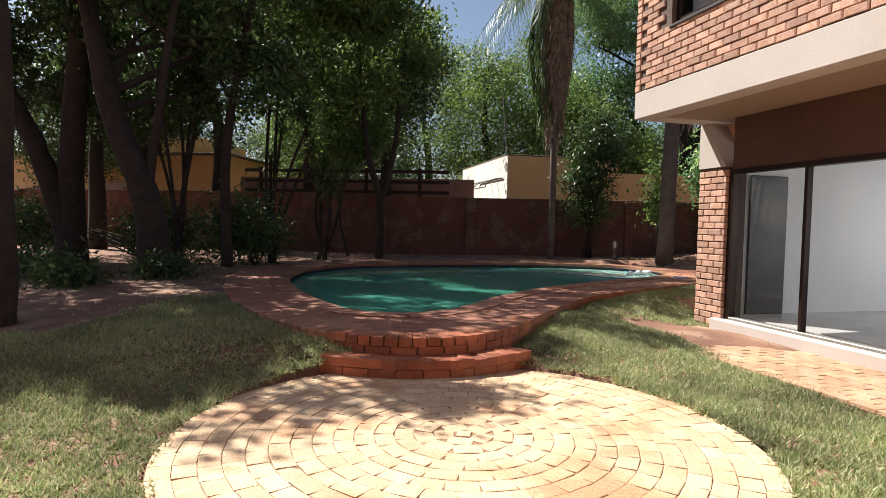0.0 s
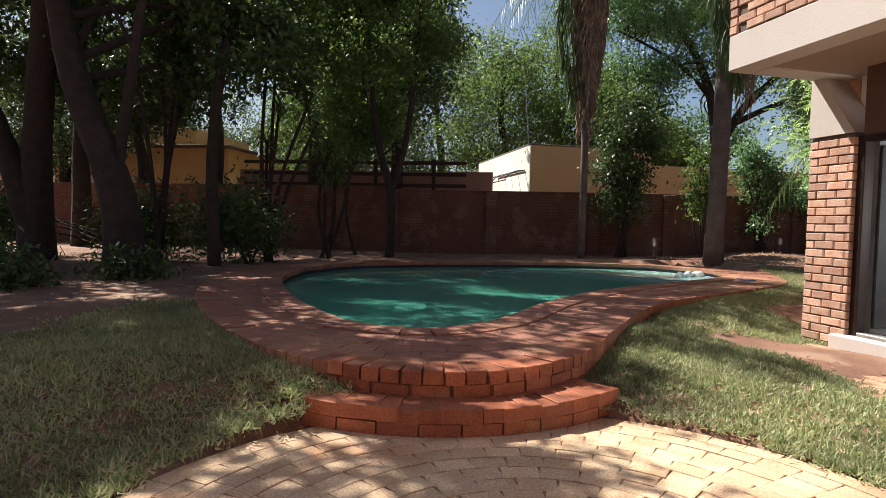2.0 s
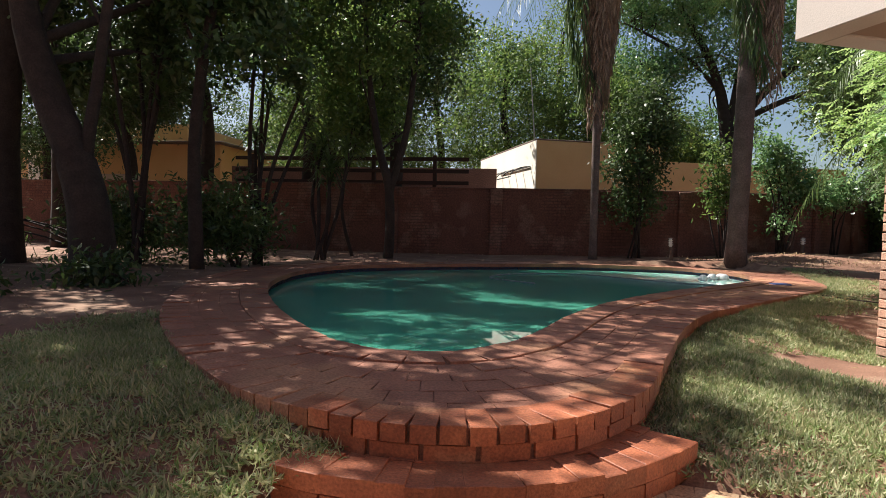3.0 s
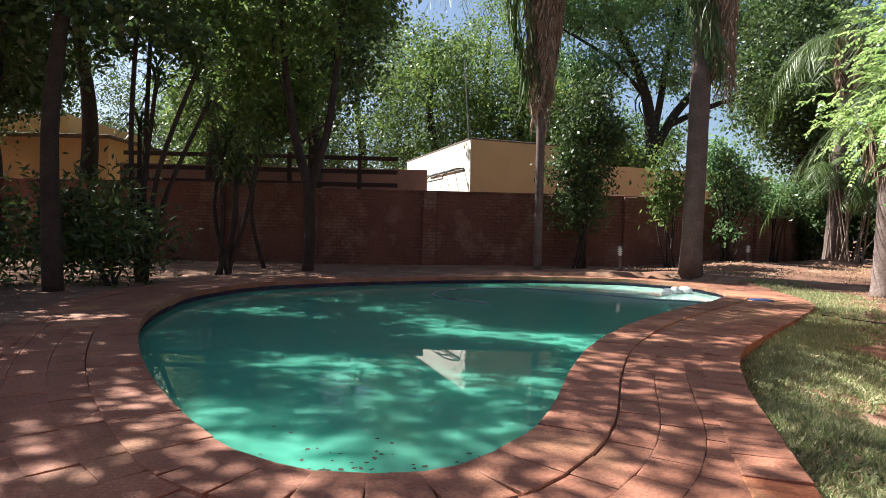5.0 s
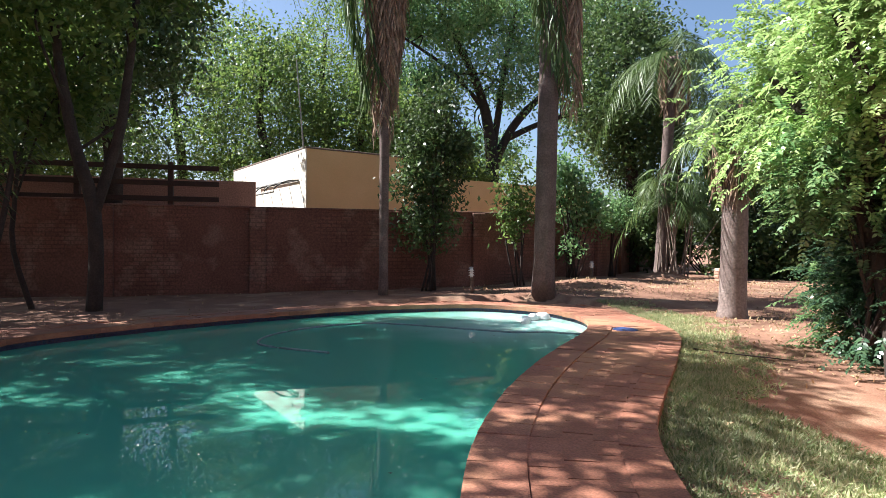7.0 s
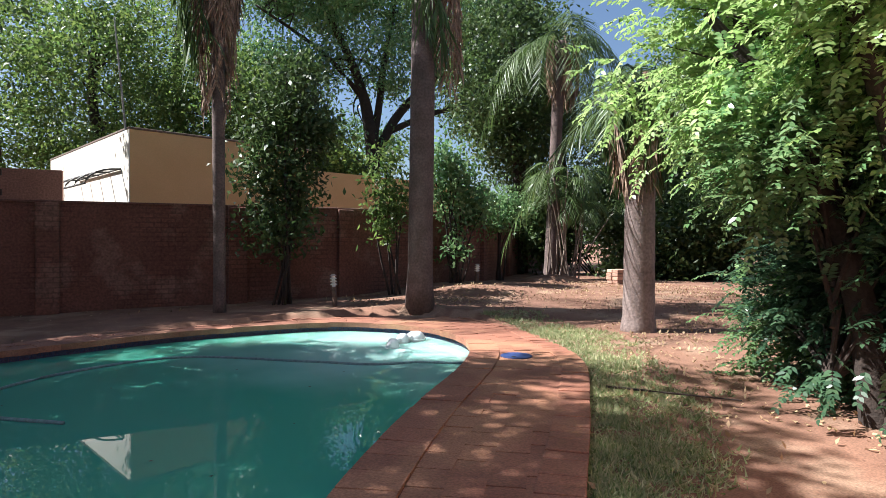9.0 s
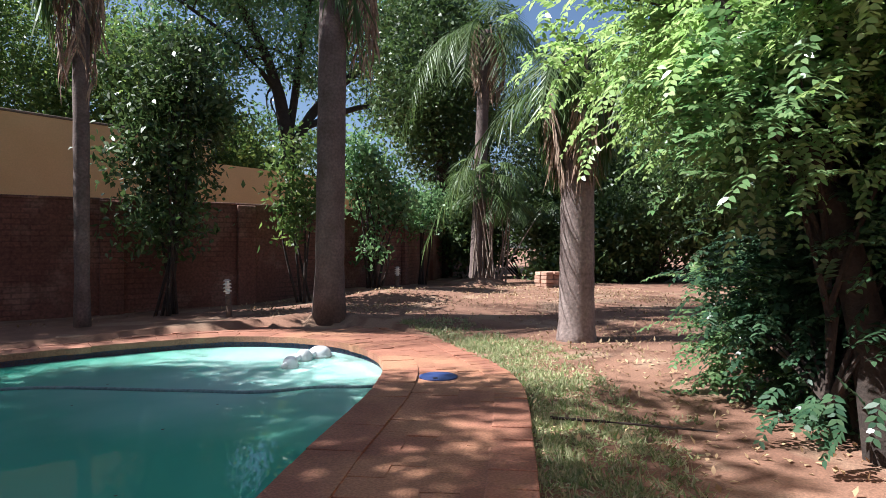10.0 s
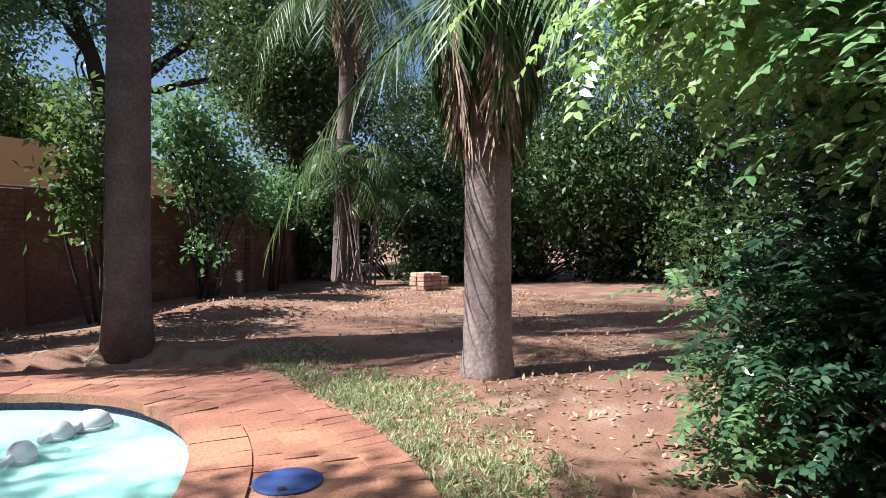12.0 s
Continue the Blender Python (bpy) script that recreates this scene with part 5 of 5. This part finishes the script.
lay("coping_brick", ME_FAN, coping, M_DECK_J, deck, lambda p: p.y < 10.5, "red coping bricks along the pool")
lay("paver", ME_FAN, field, M_DECK_J, deck, lambda p: p.y < 9.0 and p.x > -2.0, "red-brown deck pavers")
def over_step(p):
    return p.y < 7.2 and -0.66 < p.x < 1.2


lay("edge_brick", ME_STEP, [m for m in edge if over_step(m.translation)], M_DECK_J, deck, over_step, "")
lay("edge_brick", ME_DECK, [m for m in edge if not over_step(m.translation)], M_DECK_J, deck, lambda p: p.y < 16, "red-brown edge bricks of the deck")
lay("riser_brick", ME_STEP, riser, M_DECK_J, deck, lambda p: p.y < 10, "red bricks under the deck edge")

# step: bricks on edge over a stretcher course
tread, face = [], []
n = 18
for k in range(n):
    t = STEP_A0 + (STEP_A1 - STEP_A0) * (k + 0.5) / n
    d = Vector((math.cos(t), math.sin(t), 0))
    p = STEP_C + Vector((math.sin(t), -math.cos(t), 0)) * (STEP_R - 0.11)
    tread.append(block((p.x, p.y, 0.118), d, (STEP_R * (STEP_A1 - STEP_A0) / n - 0.006, 0.235, 0.082), 0.004, 0.015))
    p = STEP_C + Vector((math.sin(t), -math.cos(t), 0)) * (STEP_R - 0.33)
    tread.append(block((p.x, p.y, 0.115), d, (STEP_R * (STEP_A1 - STEP_A0) / n - 0.012, 0.2, 0.08), 0.003, 0.012))
for c in range(1):
    for k in range(9):
        t = STEP_A0 + (STEP_A1 - STEP_A0) * (k + 0.5) / 9
        d = Vector((math.cos(t), math.sin(t), 0))
        p = STEP_C + Vector((math.sin(t), -math.cos(t), 0)) * (STEP_R - 0.055)
        face.append(block((p.x, p.y, 0.036 - 0.085 * c), d, (STEP_R * (STEP_A1 - STEP_A0) / 9 - 0.01, 0.115, 0.076), 0.002, 0.01))
lay("brick", ME_TREAD, tread, M_BRICK_J, steps, lambda p: True, "")
lay("brick", ME_STEP, face, M_BRICK_J, steps, lambda p: True, "")

# patio rings
rings = [block((PATIO_C.x, PATIO_C.y, -0.03), Vector((1, 0, 0)), (0.09, 0.09, 0.06))]
for r in range(1, 15):
    rad = r * 0.128 + 0.0
    n = max(5, round(2 * math.pi * rad / 0.185))
    ph = rng.uniform(0, 1)
    for k in range(n):
        t = 2 * math.pi * (k + ph) / n
        d = Vector((-math.sin(t), math.cos(t), 0))
        rings.append(block((PATIO_C.x + math.cos(t) * rad, PATIO_C.y + math.sin(t) * rad, -0.03), d, (2 * math.pi * rad / n - 0.003, 0.123, 0.06), 0.0015, 0.014))
lay("paver", ME_PAVER, rings, M_PAVER_J, patio, lambda p: p.y > 3.4, "sandy pavers of the patio")

# paved strip along the house
strip = thing("paved_path", "strip of orange brick paving along the house", "path", kind="structure", at=tuple(HM @ Vector((-5, 6, 0))))
part("bed", boxed((-6.7, 5.44, -0.1), (3.0, 6.66, 0.035), HM), M_JOINT, strip)
blocks = []
for r in range(11):
    for k in range(42):
        c = HM @ Vector((-6.6 + (k + 0.5 * (r % 2)) * 0.228, 5.5 + r * 0.112, 0.035))
        blocks.append(block(c, U, (0.22, 0.105, 0.06), 0.002, 0.008))
lay("paver", brick_mesh("paver", M_STRIP, 0.04), blocks, M_STRIP_J, strip, lambda p: p.y > 4.5, "orange pavers along the house")

# face bricks of the upper wall and pillar
UP, wall_b = HM.to_3x3(), []


def wall_brick(u, v, z, w, depth=0.11):
    m = HM @ Matrix.Translation((u, v + rng.normal() * 0.003, z + rng.normal() * 0.0015)) @ Matrix.Rotation(math.pi / 2, 4, "X") @ Matrix.Rotation(rng.normal() * 0.006, 4, "Z")
    return m @ Matrix.Diagonal((w, 0.073, depth, 1))


c = 0
while 3.135 + c * 0.085 < 6.1:
    z = 3.175 + c * 0.085
    u = U0 + 0.11 - 0.116 * (c % 2)
    while u < U1:
        w = 0.222
        uu = u
        if uu - w / 2 < U0:
            w, uu = 0.106, U0 + 0.053
        if not (uu + w / 2 > -6.3 and 3.78 < z < 5.2 and uu < -4.4):
            wall_b.append(wall_brick(uu, VB + 0.05, z, w))
        u += 0.232
    c += 1
lay("brick", ME_BRICK, wall_b, M_BRICK_J, house, lambda p: p.z < 4.6 and p.y > 4.0, "red-brown face bricks of the upper wall")
pil = thing("pillar", "square face-brick pillar at the corner of the house", "pillar", kind="structure", at=tuple(HM @ Vector((-6.72, 6.9, 0.05))))
pb = []
for c in range(25):
    z = 0.045 + c * 0.0855
    cuts = (0.222, 0.222, 0.045) if c % 2 else (0.1, 0.222, 0.167)
    u = U0
    for w in cuts:
        pb.append(wall_brick(u + w / 2, VF + 0.05, z, w))
        u += w + 0.01
    for i in range(2):
        m = HM @ Matrix.Translation((U0 + 0.05, VF + 0.12 + 0.1 + i * 0.2 - 0.1 * (c % 2) * i, z)) @ Matrix.Rotation(-math.pi / 2, 4, "Y")
        pb.append(m @ Matrix.Diagonal((0.073, 0.19, 0.11, 1)))
lay("brick", ME_BRICK, pb, M_BRICK_J, pil, lambda p: True, "")
upper_window = thing("window_upper", "dark framed upper window with net behind glass", "window", kind="structure", at=tuple(HM @ Vector((-5.4, VB + 0.1, 3.8))))
part("window_sill", boxed((-6.28, VB - 0.02, 3.765), (-4.42, VB + 0.2, 3.80), HM, 0.006), M_DARKDOOR, upper_window)
part("window_frame", boxed((-6.28, VB + 0.08, 3.80), (-6.20, VB + 0.16, 5.18), HM, 0.005), M_FRAME, upper_window)
part("window_frame", boxed((-6.20, VB + 0.08, 3.80), (-4.42, VB + 0.16, 3.88), HM, 0.005), M_FRAME, upper_window)
part("pane", sheet(-6.20, -4.42, VB + 0.114, 3.88, 5.18), M_GLASS, upper_window)
part("net_curtain", boxed((-6.20, VB + 0.25, 3.88), (-4.42, VB + 0.26, 5.18), HM), M_ROOM, upper_window)

# leaves too many to count
for ob in list(scene.objects):
    if ob.name.split(".")[0] in ("rosette", "dry_frond", "hanging_frond", "frond", "crown", "foliage"):
        tagged(ob, kind="stuff")
